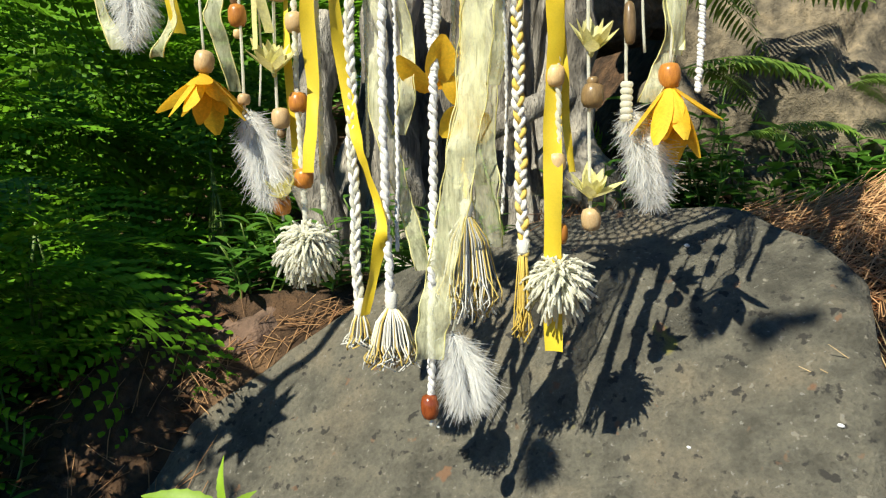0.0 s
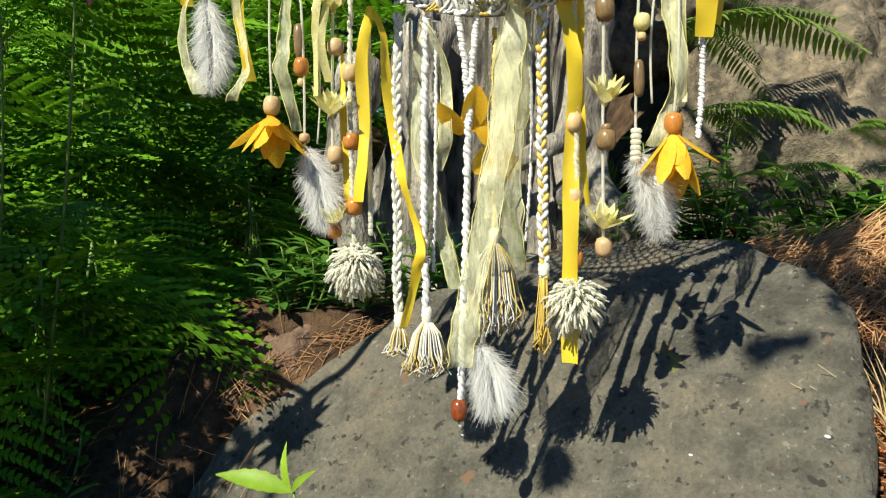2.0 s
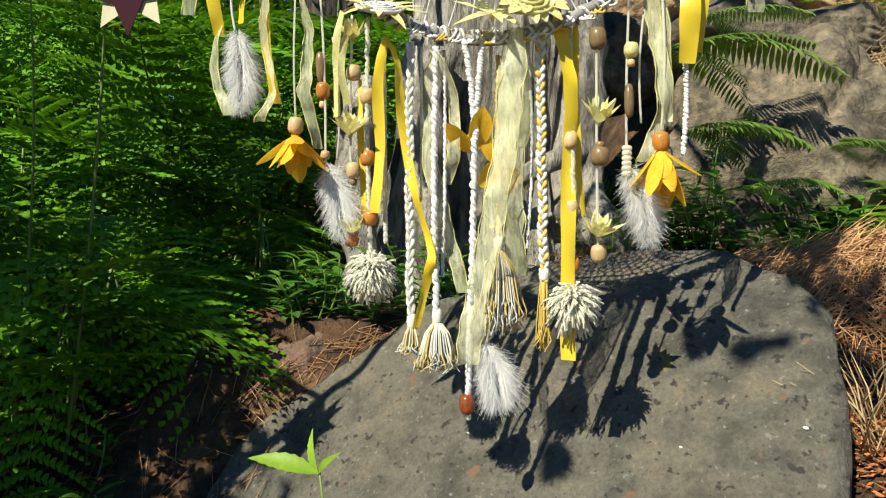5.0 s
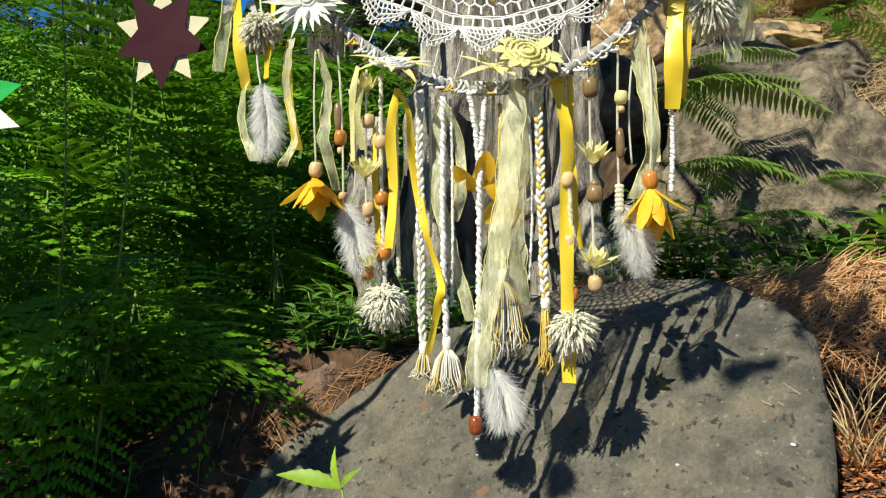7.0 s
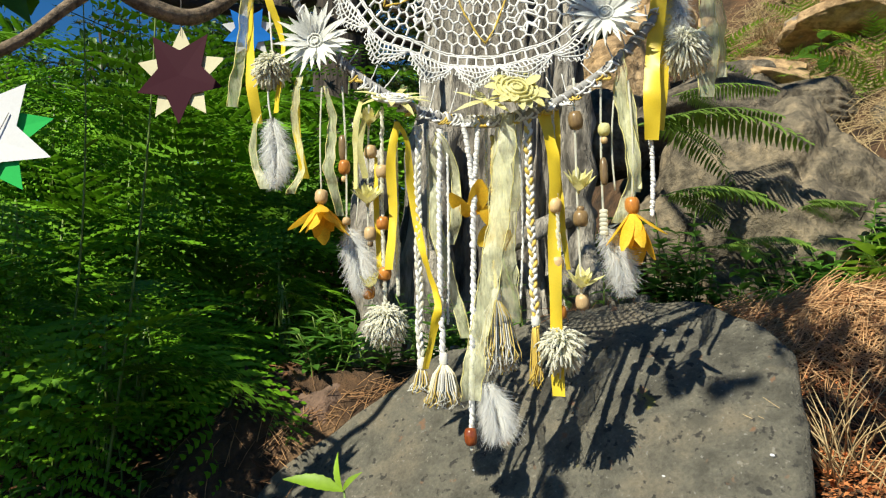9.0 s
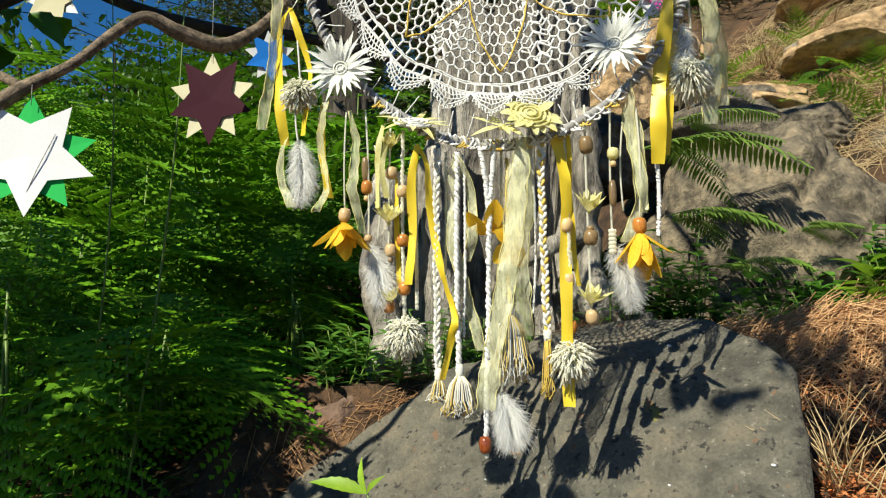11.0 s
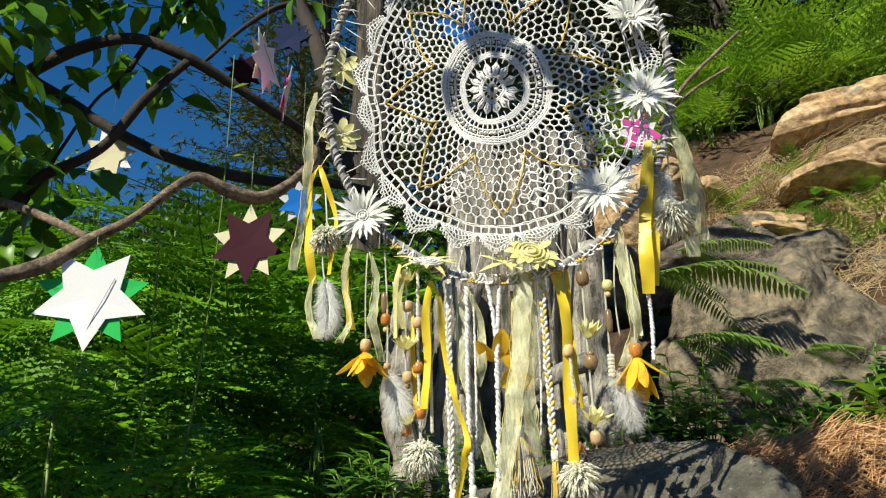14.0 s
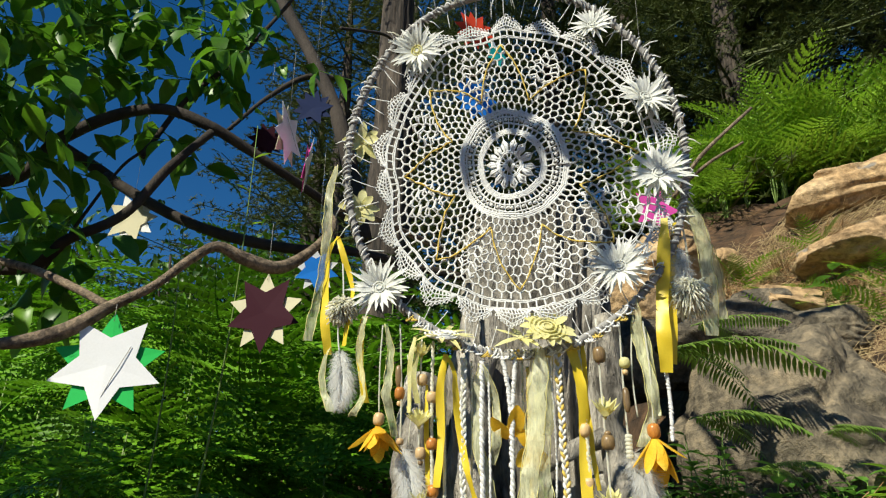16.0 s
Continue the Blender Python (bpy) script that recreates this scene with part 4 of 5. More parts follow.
# flowers round the hoop
for c, r, n in (((-0.198, 0.772), 0.044, 20), ((-0.150, 1.209), 0.046, 22), ((0.157, 1.245), 0.036, 18), ((0.236, 1.097), 0.046, 20), ((0.246, 0.957), 0.048, 18), ((0.173, 0.801), 0.046, 20)):
    flower("white_flower", at(c, -0.012), WHITEPETAL, n + 4, r, r * 0.17, 14, 0.1, "white fabric flower tied to the hoop", catcher, (rnd.uniform(-.3, .3), -1, rnd.uniform(-.2, .3)), LEMON if n == 22 else WHITEPETAL, r * 0.42, 2, 0.35)
flower("pale_flower", at((-0.098, 0.696), -0.012), LEMON, 11, 0.044, 0.010, 4, 0.1, "pale flower with a crochet middle", catcher, (0.1, -0.45, 0.9), COTTON, 0.026, 1, 0.35)
flower("pale_flower", at((0.022, 0.691), -0.010), LEMON, 11, 0.046, 0.011, 5, 0.1, "pale yellow leaves tied to the hoop", catcher, (0, -0.45, 0.9), None, 0.01, 1, 0.35)
flower("yellow_disc", at((0.060, 0.704), -0.020), LEMON, 16, 0.030, 0.013, 2, 0.05, "round yellow fabric disc flower", catcher, (0.15, -0.75, 0.6), LEMON, 0.027, 1, 0.8)
for c in ((-0.246, 1.043), (-0.241, 0.918)):
    flower("pale_flower", at(c, 0.012), LEMON, 8, 0.032, 0.016, 10, 0.1, "pale yellow flower behind the lace", catcher, (0.2, -1, 0), None, 0.006, 1, 0.7)
for k in range(26):
    a = 235 + 72 * k / 25
    p = rim(a)
    g = Geo()
    for j in range(3):
        b = rnd.uniform(-0.6, 0.6)
        g.tube([p + Vector((b * 0.010 + 0.006 * math.sin(t), 0.009 * math.cos(t), 0.009 * math.cos(t * 0.9 + b))) for t in [x * 0.7 for x in range(10)]], 0.0014, 5)
    part("knot", g, COTTON if k % 3 else GOLDYARN, catcher, "yarn knotted round the hoop")

for k in range(44):
    a = 200 - 235 * k / 43 + rnd.uniform(-3, 3)
    p = rim(a)
    out = (p - HOOP).normalized()
    g = Geo()
    for j in range(rnd.randint(2, 4)):
        d = (out * rnd.uniform(-.5, 1) + Vector((rnd.uniform(-1, 1), rnd.uniform(-1, 0.2), rnd.uniform(-1, 1)))).normalized()
        ln = rnd.uniform(0.012, 0.034)
        g.tube([p, p + d * ln * 0.55, p + d * ln + Vector((0, 0, -0.25 * ln))], [0.0014, 0.0012, 0.0007], 4)
    part("yarn_end", g, COTTON if k % 4 else YARN, catcher, "loose white yarn ends on the hoop")


# ---- paper stars ----
def star_points(n, r, inner, thick, turn):
    g = Geo()
    for y in (-thick / 2, thick / 2):
        for i in range(2 * n):
            a = math.pi * i / n + turn
            q = r if i % 2 == 0 else r * inner
            bow = 0.10 * r * math.sin(a * 2)
            g.v.append(Vector((q * math.sin(a), y + bow * (q / r) ** 2 * 0.4, q * math.cos(a))))
        g.v.append(Vector((0, y, 0)))
    m = 2 * n + 1
    for i in range(2 * n):
        j = (i + 1) % (2 * n)
        g.f += [(m - 1, j, i), (2 * m - 1, m + i, m + j), (i, j, m + j, m + i)]
    return g


def star(c, r, front, back, turn, label, hang):
    """Two card stars fixed back to back, on a thread."""
    top = thing("paper_star", c, label, "paper star", "paper stars")
    m = pose(*c, *turn)
    for mat, y, tw, nm in ((front, -0.0015, 0.0, "front_star"), (back, 0.0025, math.pi / 5, "back_star")):
        g = star_points(5, r, 0.5, 0.0007, tw)
        g.v = [m @ (v + Vector((0, y, 0))) for v in g.v]
        part(nm, g, mat, top, "", False)
    part("thread", Geo().tube([Vector(c) + Vector((0, 0, r * 0.8)), Vector((c[0], c[1], hang))], 0.0004, 4), GREYYARN, top)
    staple = Geo().tube([m @ Vector((0.1 * r, -0.003, 0.5 * r)), m @ Vector((0.25 * r, -0.004, -0.1 * r)), m @ Vector((0.4 * r, -0.003, -0.6 * r))], 0.0005, 4)
    if front is WHITECARD:
        part("stitch", staple, GREYYARN, top)


star((-0.551, 0.485, 0.629), 0.077, WHITECARD, GREENCARD, (-6, 35, 12), "white and green paper star on a bare branch", 0.716)
star((-0.407, 0.68, 0.753), 0.070, MAROONCARD, CREAMCARD, (0, 180, -8), "maroon and cream paper star hung from a branch", 0.915)
star((-0.433, 1.050, 0.949), 0.052, BLUECARD, WHITECARD, (10, 30, 20), "blue and white paper star hung from a bough", 1.30)
star((-0.378, 0.750, 1.062), 0.055, WHITECARD, PINKCARD, (10, 36, 112), "white and pink paper star hung below a bough", 1.14)
star((-0.427, 0.760, 1.137), 0.066, WHITECARD, CREAMCARD, (0, -36, 84), "white paper star turned edge on", 1.33)
star((-0.622, 1.500, 1.653), 0.068, NAVYCARD, NAVYCARD, (0, 10, 5), "dark blue paper star in the shade", 2.12)
star((-0.686, 1.300, 1.429), 0.055, MAROONCARD, MAROONCARD, (0, 20, 25), "dark paper star in the shade", 1.75)
star((-0.994, 1.200, 1.151), 0.075, CREAMCARD, WHITECARD, (0, 15, 0), "pale paper star behind leaves", 1.47)
star((0.311, 0.950, 1.037), 0.055, PINKCARD, WHITECARD, (0, 160, 20), "pink paper star behind the lace", 1.9)
star((-0.080, 1.200, 1.698), 0.062, REDCARD, REDCARD, (0, 170, 30), "red paper star behind the lace", 2.1)
star((-0.021, 1.300, 1.686), 0.045, TEALCARD, WHITECARD, (0, 20, 40), "teal paper star behind the lace", 2.1)
star((-0.081, 1.300, 1.539), 0.075, BLUECARD, BLUECARD, (0, 10, 35), "blue paper star behind the lace", 2.1)


# ---- branches and the leafy tree ----
def limb(keys, r0, r1, mat, parent, name="limb", lump=0.15, sides=12):
    p = smooth_path(keys, 8)
    n = len(p)
    g = Geo().tube(p, [(r0 + (r1 - r0) * i / n) * (1 + lump * noise.noise(q * 9)) for i, q in enumerate(p)], sides)
    return part(name, g, mat, parent)


bare = thing("bare_branch", (-0.56, 0.49, 0.716), "bare twisted grey brown branch holding paper stars", "branch")
limb([(-0.739, 0.4, 0.63), (-0.695, 0.42, 0.643), (-0.652, 0.45, 0.656), (-0.608, 0.47, 0.676), (-0.56, 0.49, 0.716), (-0.511, 0.5, 0.746), (-0.472, 0.53, 0.799), (-0.444, 0.55, 0.825), (-0.412, 0.58, 0.815), (-0.371, 0.62, 0.812), (-0.342, 0.67, 0.85), (-0.32, 0.74, 0.918), (-0.32, 0.9, 1.031), (-0.10, 1.35, 1.06)], 0.0092, 0.0075, TWIG, bare, lump=0.55)
limb([(-0.874, 0.6, 0.833), (-0.747, 0.56, 0.795), (-0.647, 0.52, 0.753), (-0.567, 0.49, 0.715)], 0.007, 0.006, TWIG, bare, "twig")

tree = thing("leafy_tree", (-1.75, 0.55, ground_z(-1.75, 0.55)), "broad-leaved tree with dark crooked limbs", "tree")
limb([(-1.75, 0.55, 0.0), (-1.70, 0.6, 0.6), (-1.62, 0.7, 1.1), (-1.7, 0.5, 1.8), (-1.8, 0.2, 2.6)], 0.09, 0.05, BARK, tree, "trunk", 0.2, 16)
limb([(-1.64, 0.7, 1.1), (-1.166, 0.900, 1.120), (-1.018, 0.900, 1.224), (-0.896, 0.900, 1.281), (-0.779, 0.900, 1.294), (-0.677, 0.920, 1.260), (-0.601, 0.980, 1.227), (-0.523, 1.050, 1.188), (-0.410, 1.250, 1.154)], 0.016, 0.010, BARK, tree)
limb([(-1.62, 0.7, 0.95), (-1.018, 0.800, 0.879), (-0.870, 0.800, 0.941), (-0.775, 0.820, 1.001), (-0.719, 0.860, 1.123), (-0.659, 0.910, 1.235)], 0.013, 0.009, BARK, tree)
limb([(-1.66, 0.8, 1.6), (-1.145, 1.200, 1.318), (-1.071, 1.200, 1.267), (-0.880, 1.200, 1.158), (-0.720, 1.200, 1.095), (-0.544, 1.220, 1.063), (-0.442, 1.350, 1.103), (-0.12, 1.45, 1.05)], 0.017, 0.012, BARK, tree)
limb([(-1.114, 1.800, 2.908), (-0.869, 1.700, 2.306), (-0.651, 1.600, 1.874), (-0.516, 1.500, 1.549), (-0.417, 1.450, 1.166)], 0.020, 0.026, BARK, tree)
limb([(-0.840, 0.950, 1.199), (-0.783, 1.000, 1.380), (-0.692, 1.050, 1.528), (-0.607, 1.100, 1.707), (-0.525, 1.100, 1.837)], 0.007, 0.004, BARK, tree, "twig")
limb([(-1.068, 1.000, 0.928), (-0.931, 1.000, 1.182), (-0.861, 1.000, 1.256), (-0.759, 1.000, 1.411)], 0.004, 0.003, BARK, tree, "twig")
limb([(-0.584, 1.700, 1.894), (-0.705, 1.650, 1.874), (-0.820, 1.600, 1.763), (-0.898, 1.500, 1.585)], 0.012, 0.006, BARK, tree, "twig")
limb([(-0.695, 2.000, 2.350), (-0.537, 2.200, 2.453), (-0.514, 2.400, 2.489)], 0.008, 0.005, BARK, tree, "twig")
limb([(-1.78, 0.30, 2.4), (-1.1, 0.5, 2.42), (-0.5, 0.6, 2.38), (0.02, DY, 2.30), (0.4, 0.7, 2.34), (0.7, 0.8, 2.4)], 0.022, 0.008, BARK, tree)
limb([(0.02, 0.64, 2.30), (-0.1, 0.9, 2.2), (-0.02, 1.2, 2.12), (0.2, 1.35, 2.12), (0.33, 1.0, 1.92)], 0.010, 0.005, BARK, tree, "twig")


def leaf_cloud(centres, n, size, flat=0.7):
    """Broad leaves scattered in uneven sprays round the centres."""
    g = Geo()
    for c, r in centres:
        for s in range(max(3, int(n * r))):
            q = Vector(c) + Vector((rnd.gauss(0, 0.5), rnd.gauss(0, 0.5), rnd.gauss(0, 0.42))) * r
            spray = Vector((rnd.uniform(-1, 1), rnd.uniform(-1, 1), rnd.uniform(-.6, .2))).normalized()
            for k in range(rnd.randint(3, 6)):
                b = q + spray * k * size * 0.55
                way = (spray * 0.6 + Vector((rnd.uniform(-1, 1), rnd.uniform(-1, 1), rnd.uniform(-1, 0.2)))).normalized()
                up = Vector((rnd.uniform(-.6, .6), rnd.uniform(-.6, .6), 1))
                g.leaf(b, way, up, size * rnd.uniform(0.7, 1.3), size * rnd.uniform(0.5, 0.68), rnd.uniform(0.1, 0.6), 6, rnd.uniform(0.1, 0.5), 0.42, 0.13)
            g.tube([q - spray * size * 0.4, q + spray * size * 2], 0.0012, 3, False)
    return g


# the last four clumps are added, mostly unseen, to shade ground near the stump
part("crown", leaf_cloud([((-1.065, 0.800, 1.417), .24), ((-1.005, 0.900, 1.412), .17), ((-0.905, 0.950, 1.561), .15), ((-0.706, 1.000, 1.551), .12), ((-0.663, 1.050, 1.659), .13), ((-0.765, 1.000, 1.452), .08), ((-1.038, 0.800, 1.148), .12), ((-0.967, 0.800, 0.957), .08), ((-0.807, 1.000, 1.271), .06),
     ((-1.008, 0.950, 1.100), .07), ((-0.973, 0.900, 1.675), .22), ((-0.839, 1.000, 1.741), .2), ((-0.999, 1.000, 0.982), .07), ((-1.15, 0.55, 1.45), .17), ((-1.05, 0.66, 1.50), .14), ((-1.2, 0.75, 1.56), .16), ((-1.0, 0.85, 1.62), .14)], 68, 0.074), LEAF, tree)
# unseen limb, added to carry the shading leaves at the left
limb([(-1.72, 0.5, 1.5), (-1.6, 0.35, 1.35), (-1.4, 0.15, 1.2), (-1.15, 0.05, 1.15)], 0.02, 0.008, BARK, tree)
# unseen limb, added to hold the shading leaves overhead
limb([(-0.5, 0.6, 2.38), (-0.42, 0.2, 2.1), (-0.36, -0.15, 1.93), (-0.28, -0.5, 1.95)], 0.012, 0.004, BARK, tree)
# unseen leaves, added to shade the lace and ground right of the boulder
part("added_shade_spray", leaf_cloud([((-0.28, -0.45, 1.90), .17), ((-0.40, -0.42, 1.92), .10), ((-0.38, 0.03, 1.76), .05), ((-0.30, 0.05, 1.70), .03)], 110, 0.055), LEAF, tree)
# unseen leaves, added at the left to shade the soil and ferns
part("added_shade_leaves", leaf_cloud([((x, y, 1.16 + 0.12 * math.sin(x * 7 + y * 5)), 0.16) for x in (-1.8, -1.55, -1.3) for y in (-0.25, 0.0)] + [((-0.93, 0.40, 0.93), .10), ((-0.84, 0.46, 0.93), .08), ((-1.0, 0.46, 0.95), .10), ((-1.6, 0.25, 1.4), .2), ((-1.4, 0.3, 1.4), .16), ((-1.75, 0.42, 1.45), .2), ((-1.12, 0.1, 1.12), .12), ((-1.1, 0.3, 1.15), .14), ((-1.05, 0.5, 1.18), .14), ((-1.25, 0.35, 1.15), .08), ((-1.0, 0.64, 1.2), .10), ((-1.02, -0.02, 1.12), .06)], 150, 0.06), LEAF, tree)


# ---- ferns ----
def lacy_frond(seed, pairs=15, arch=0.5):
    """A bracken frond of length 1 along +y: each side leaf is a feather of small leaflets, with air between the feathers."""
    r = random.Random(seed)
    g = Geo()

    def spine(s):
        return Vector((0.05 * math.sin(s * 3 + seed), s * (1 - 0.12 * arch * s), 0.25 * s - arch * 0.62 * s * s))

    g.tube([spine(i / 10) for i in range(11)], [0.007 * (1.05 - i / 10) for i in range(11)], 4, False)
    for i in range(pairs):
        s = 0.16 + 0.83 * (i / (pairs - 1)) ** 0.92
        t = (s - 0.16) / 0.84
        d = (spine(min(1, s + 0.02)) - spine(s - 0.02)).normalized()
        gap = 0.83 / pairs
        for sg in (-1, 1):
            ln = (0.36 * (1 - t) ** 0.8 * (0.72 + 0.28 * min(1, t * 4)) + 0.025) * r.uniform(0.85, 1.1)
            way = (Vector((sg, 0, 0)) + d * (0.30 + 0.3 * t) + Vector((0, 0, 0.22 + r.uniform(-.06, .06)))).normalized()
            droop, sweep = r.uniform(0.30, 0.42), r.uniform(0.12, 0.24)
            m = max(4, int(12 * ln / 0.3))
            b = spine(s)
            for k in range(m):
                q = (k + 0.5) / m
                c = b + way * ln * q - Vector((0, 0, droop * ln * q * q)) + d * (sweep * ln * q * q)
                w = min(gap * 0.42, ln * 0.2) * (1 - q ** 2.2 * 0.8)
                h = way * ln / m * 0.5
                for s2 in (-1, 1):
                    o = (d * s2 + way * 0.5).normalized()
                    z = Vector((0, 0, r.uniform(-.45, -.1) * w))
                    n0 = len(g.v)
                    g.v += [c - h, c + o * w * 0.85 - h * 0.75 + z, c + o * w + h * 0.3 + z, c + h * 0.9]
                    g.f.append((n0, n0 + 1, n0 + 2, n0 + 3))
    return g


def sword_frond(seed, pairs=27, arch=0.5):
    """A fishbone-fern frond of length 1: two rows of plain narrow leaflets."""
    r = random.Random(seed)
    g = Geo()

    def spine(s):
        return Vector((0.03 * math.sin(s * 3 + seed), s * (1 - 0.15 * arch * s), 0.3 * s - arch * 0.7 * s * s))

    g.tube([spine(i / 10) for i in range(11)], [0.006 * (1.05 - i / 10) for i in range(11)], 4, False)
    for i in range(pairs):
        s = 0.12 + 0.87 * i / (pairs - 1)
        ln = 0.15 * math.sin(math.pi * (0.12 + 0.83 * (s - 0.12) / 0.88)) ** 0.7 + 0.012
        d = (spine(min(1, s + 0.02)) - spine(s - 0.02)).normalized()
        for sg in (-1, 1):
            g.leaf(spine(s), Vector((sg, 0, -0.35)) + d * 0.22 + Vector((0, 0, r.uniform(-.12, .12))), (0, 0, 1), ln, 0.026, r.uniform(0.15, 0.45), 4, 0.12, 0.45)
    return g


LACY = [lacy_frond(i, 12 + i % 3, 0.25 + 0.17 * i).mesh("frond", FERN, False) for i in range(5)]
PALE = [lacy_frond(i + 9, 13 + i % 3, 0.3 + 0.16 * i).mesh("frond", PALEFERN, False) for i in range(4)]
SWORD = [sword_frond(i, 26, 0.45 + 0.2 * i).mesh("frond", SWORDFERN, False) for i in range(3)]


def fern(x, y, n, length, kinds, label, rise=(25, 70), heading=None, stem=0.0, z=None, group="ferns"):
    """A plant of n fronds that spread from one root."""
    z = ground_z(x, y) if z is None else z
    f = thing("fern", (x, y, z - 0.01), label, "fern", group)
    a0 = rnd.uniform(0, 360)
    for k in range(n):
        a = a0 + 360 * k / n + rnd.uniform(-25, 25) if heading is None else heading + rnd.uniform(-55, 55)
        e = rnd.uniform(*rise)
        ob = new("frond", rnd.choice(kinds))
        ob.parent = f
        s = length * rnd.uniform(0.75, 1.15)
        h = stem * rnd.uniform(0.5, 1.1)
        ob.matrix_basis = pose(0, 0, h, e, rnd.uniform(-18, 18), a) @ Matrix.Diagonal((s, s, s, 1))
        if h > 0.05:
            part("stem", Geo().tube(bend((x, y, z - 0.02), (x, y, z + h), (rnd.uniform(-.02, .02), rnd.uniform(-.02, .02), 0), 5), 0.003, 5), STEM, f)
    return f


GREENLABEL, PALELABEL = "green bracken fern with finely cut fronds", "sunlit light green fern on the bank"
spots = []
tries = 0
while len(spots) < 92 and tries < 6000:
    tries += 1
    y = 0.85 + 3.3 * rnd.random() ** 1.2
    x = rnd.uniform(-0.30 - 0.95 * y, -0.36 - 0.12 * max(0, y - 1.2))
    near = (y < 1.25 and x > -0.60) or (x > -0.72 + 0.08 * (y - 1) and y < 2.0)
    if near or any((x - a) ** 2 + (y - b) ** 2 < (0.11 + 0.04 * y) ** 2 for a, b in spots):
        continue
    spots.append((x, y))
for x, y in spots:
    tall = 0.46 + 0.34 * step(0.9, 2.4, y)
    fern(x, y, rnd.randint(4, 6), tall * rnd.uniform(0.85, 1.15), LACY, GREENLABEL, (-58, 22), -142, stem=rnd.uniform(0.20, 0.48 + 0.38 * step(1.0, 2.4, y)))
for x, y, ln, hd, st in ((-0.46, 1.40, 0.28, -70, 0.10), (-0.50, 1.50, 0.30, -80, 0.24), (-0.68, 1.16, 0.34, -60, 0.16)):
    fern(x, y, 5, ln, LACY, GREENLABEL, (-35, 12), hd, st + 0.12)
for x, y in ((-0.80, 0.74), (-0.74, 0.86)):
    fern(x, y, 5, 0.22, LACY, "low fern in the shade", (5, 50), stem=0.05)
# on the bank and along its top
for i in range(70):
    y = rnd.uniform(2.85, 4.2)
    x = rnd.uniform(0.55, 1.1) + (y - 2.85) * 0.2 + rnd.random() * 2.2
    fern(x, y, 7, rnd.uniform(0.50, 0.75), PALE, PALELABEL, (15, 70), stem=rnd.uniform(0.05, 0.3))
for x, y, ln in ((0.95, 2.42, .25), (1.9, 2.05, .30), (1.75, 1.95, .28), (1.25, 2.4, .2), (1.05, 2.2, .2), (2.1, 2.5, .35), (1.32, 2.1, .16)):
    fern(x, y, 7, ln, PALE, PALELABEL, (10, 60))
for p, ln, k in (((0.353, 1.22, 0.797), 0.40, 1), ((0.381, 1.22, 0.804), 0.30, 0), ((0.399, 1.22, 0.648), 0.29, 1), ((0.433, 1.22, 0.641), 0.20, 0), ((0.427, 1.22, 0.862), 0.24, 0), ((0.684, 1.22, 0.62), 0.15, 0), ((0.701, 1.22, 0.633), 0.12, 2), ((0.536, 1.22, 0.544), 0.17, 0), ((0.502, 1.22, 0.539), 0.14, 2), ((0.593, 1.22, 0.548), 0.14, 1)):
    f = fern(p[0], p[1], 0, ln, SWORD, "fishbone fern arching over the rock", z=p[2])
    for j in range(2):
        ob = new("frond", SWORD[(k + j) % 3])
        ob.parent = f
        q = ln * (1 - 0.25 * j)
        ob.matrix_basis = pose(0, 0, 0, 4 - 8 * j, rnd.uniform(-14, 4), -88 + 22 * j) @ Matrix.Diagonal((q, q, q, 1))
for x, y in ((0.58, 1.14), (0.70, 1.16), (0.84, 1.18), (0.95, 1.14)):
    fern(x, y, 7, 0.15, SWORD, "small fishbone fern at the foot of the rock", (10, 50))
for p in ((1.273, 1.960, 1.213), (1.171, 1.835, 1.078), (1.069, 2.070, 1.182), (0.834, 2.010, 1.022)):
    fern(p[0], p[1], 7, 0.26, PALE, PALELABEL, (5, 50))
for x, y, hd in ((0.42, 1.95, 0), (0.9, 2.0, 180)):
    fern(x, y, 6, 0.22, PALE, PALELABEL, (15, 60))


# ---- herbs ----
def herb(x, y, z, height, n, size, lean, label, broad=0.36, mat=HERB, name="herb"):
    """A leafy stem with pairs of pointed leaves."""
    h = thing(name, (x, y, z), label, "plant", "herbs")
    top = Vector((x, y, z)) + Vector(lean) * height + Vector((0, 0, height))
    path = bend((x, y, z - 0.02), top, (0.01, 0.0, 0), 8)
    part("stem", Geo().tube(path, [0.0022 - 0.00012 * i for i in range(9)], 5), STEM, h)
    for k in range(n):
        s = 0.25 + 0.75 * k / max(1, n - 1)
        a = k * 2.4 + rnd.uniform(-.4, .4)
        out = Vector((math.cos(a), math.sin(a), rnd.uniform(0.15, 0.7)))
        part("leaf", Geo().leaf(path[min(8, int(s * 8))], out, (0, 0, 1), size * rnd.uniform(0.7, 1.15), size * broad, rnd.uniform(0.1, 0.4), 6, 0.3, 0.45), mat, h)
    return h


for i in range(30):
    x, y = rnd.uniform(-0.34, -0.02), rnd.uniform(1.06, 1.20)
    herb(x, y, ground_z(x, y), rnd.uniform(0.03, 0.12), 10, rnd.uniform(0.035, 0.06), (rnd.uniform(-.4, .4), rnd.uniform(-.6, 0), 0), "small green herb at the foot of the stump")
for i in range(44):
    x, y = rnd.uniform(0.27, 0.74), rnd.uniform(1.10, 1.27)
    herb(x, y, ground_z(x, y), rnd.uniform(0.04, 0.22) * (1 - 0.5 * step(0.45, 0.7, x)), 15, rnd.uniform(0.03, 0.055), (rnd.uniform(-.4, .4), rnd.uniform(-.5, 0.1), 0), "dark green herb under the ferns", 0.52)
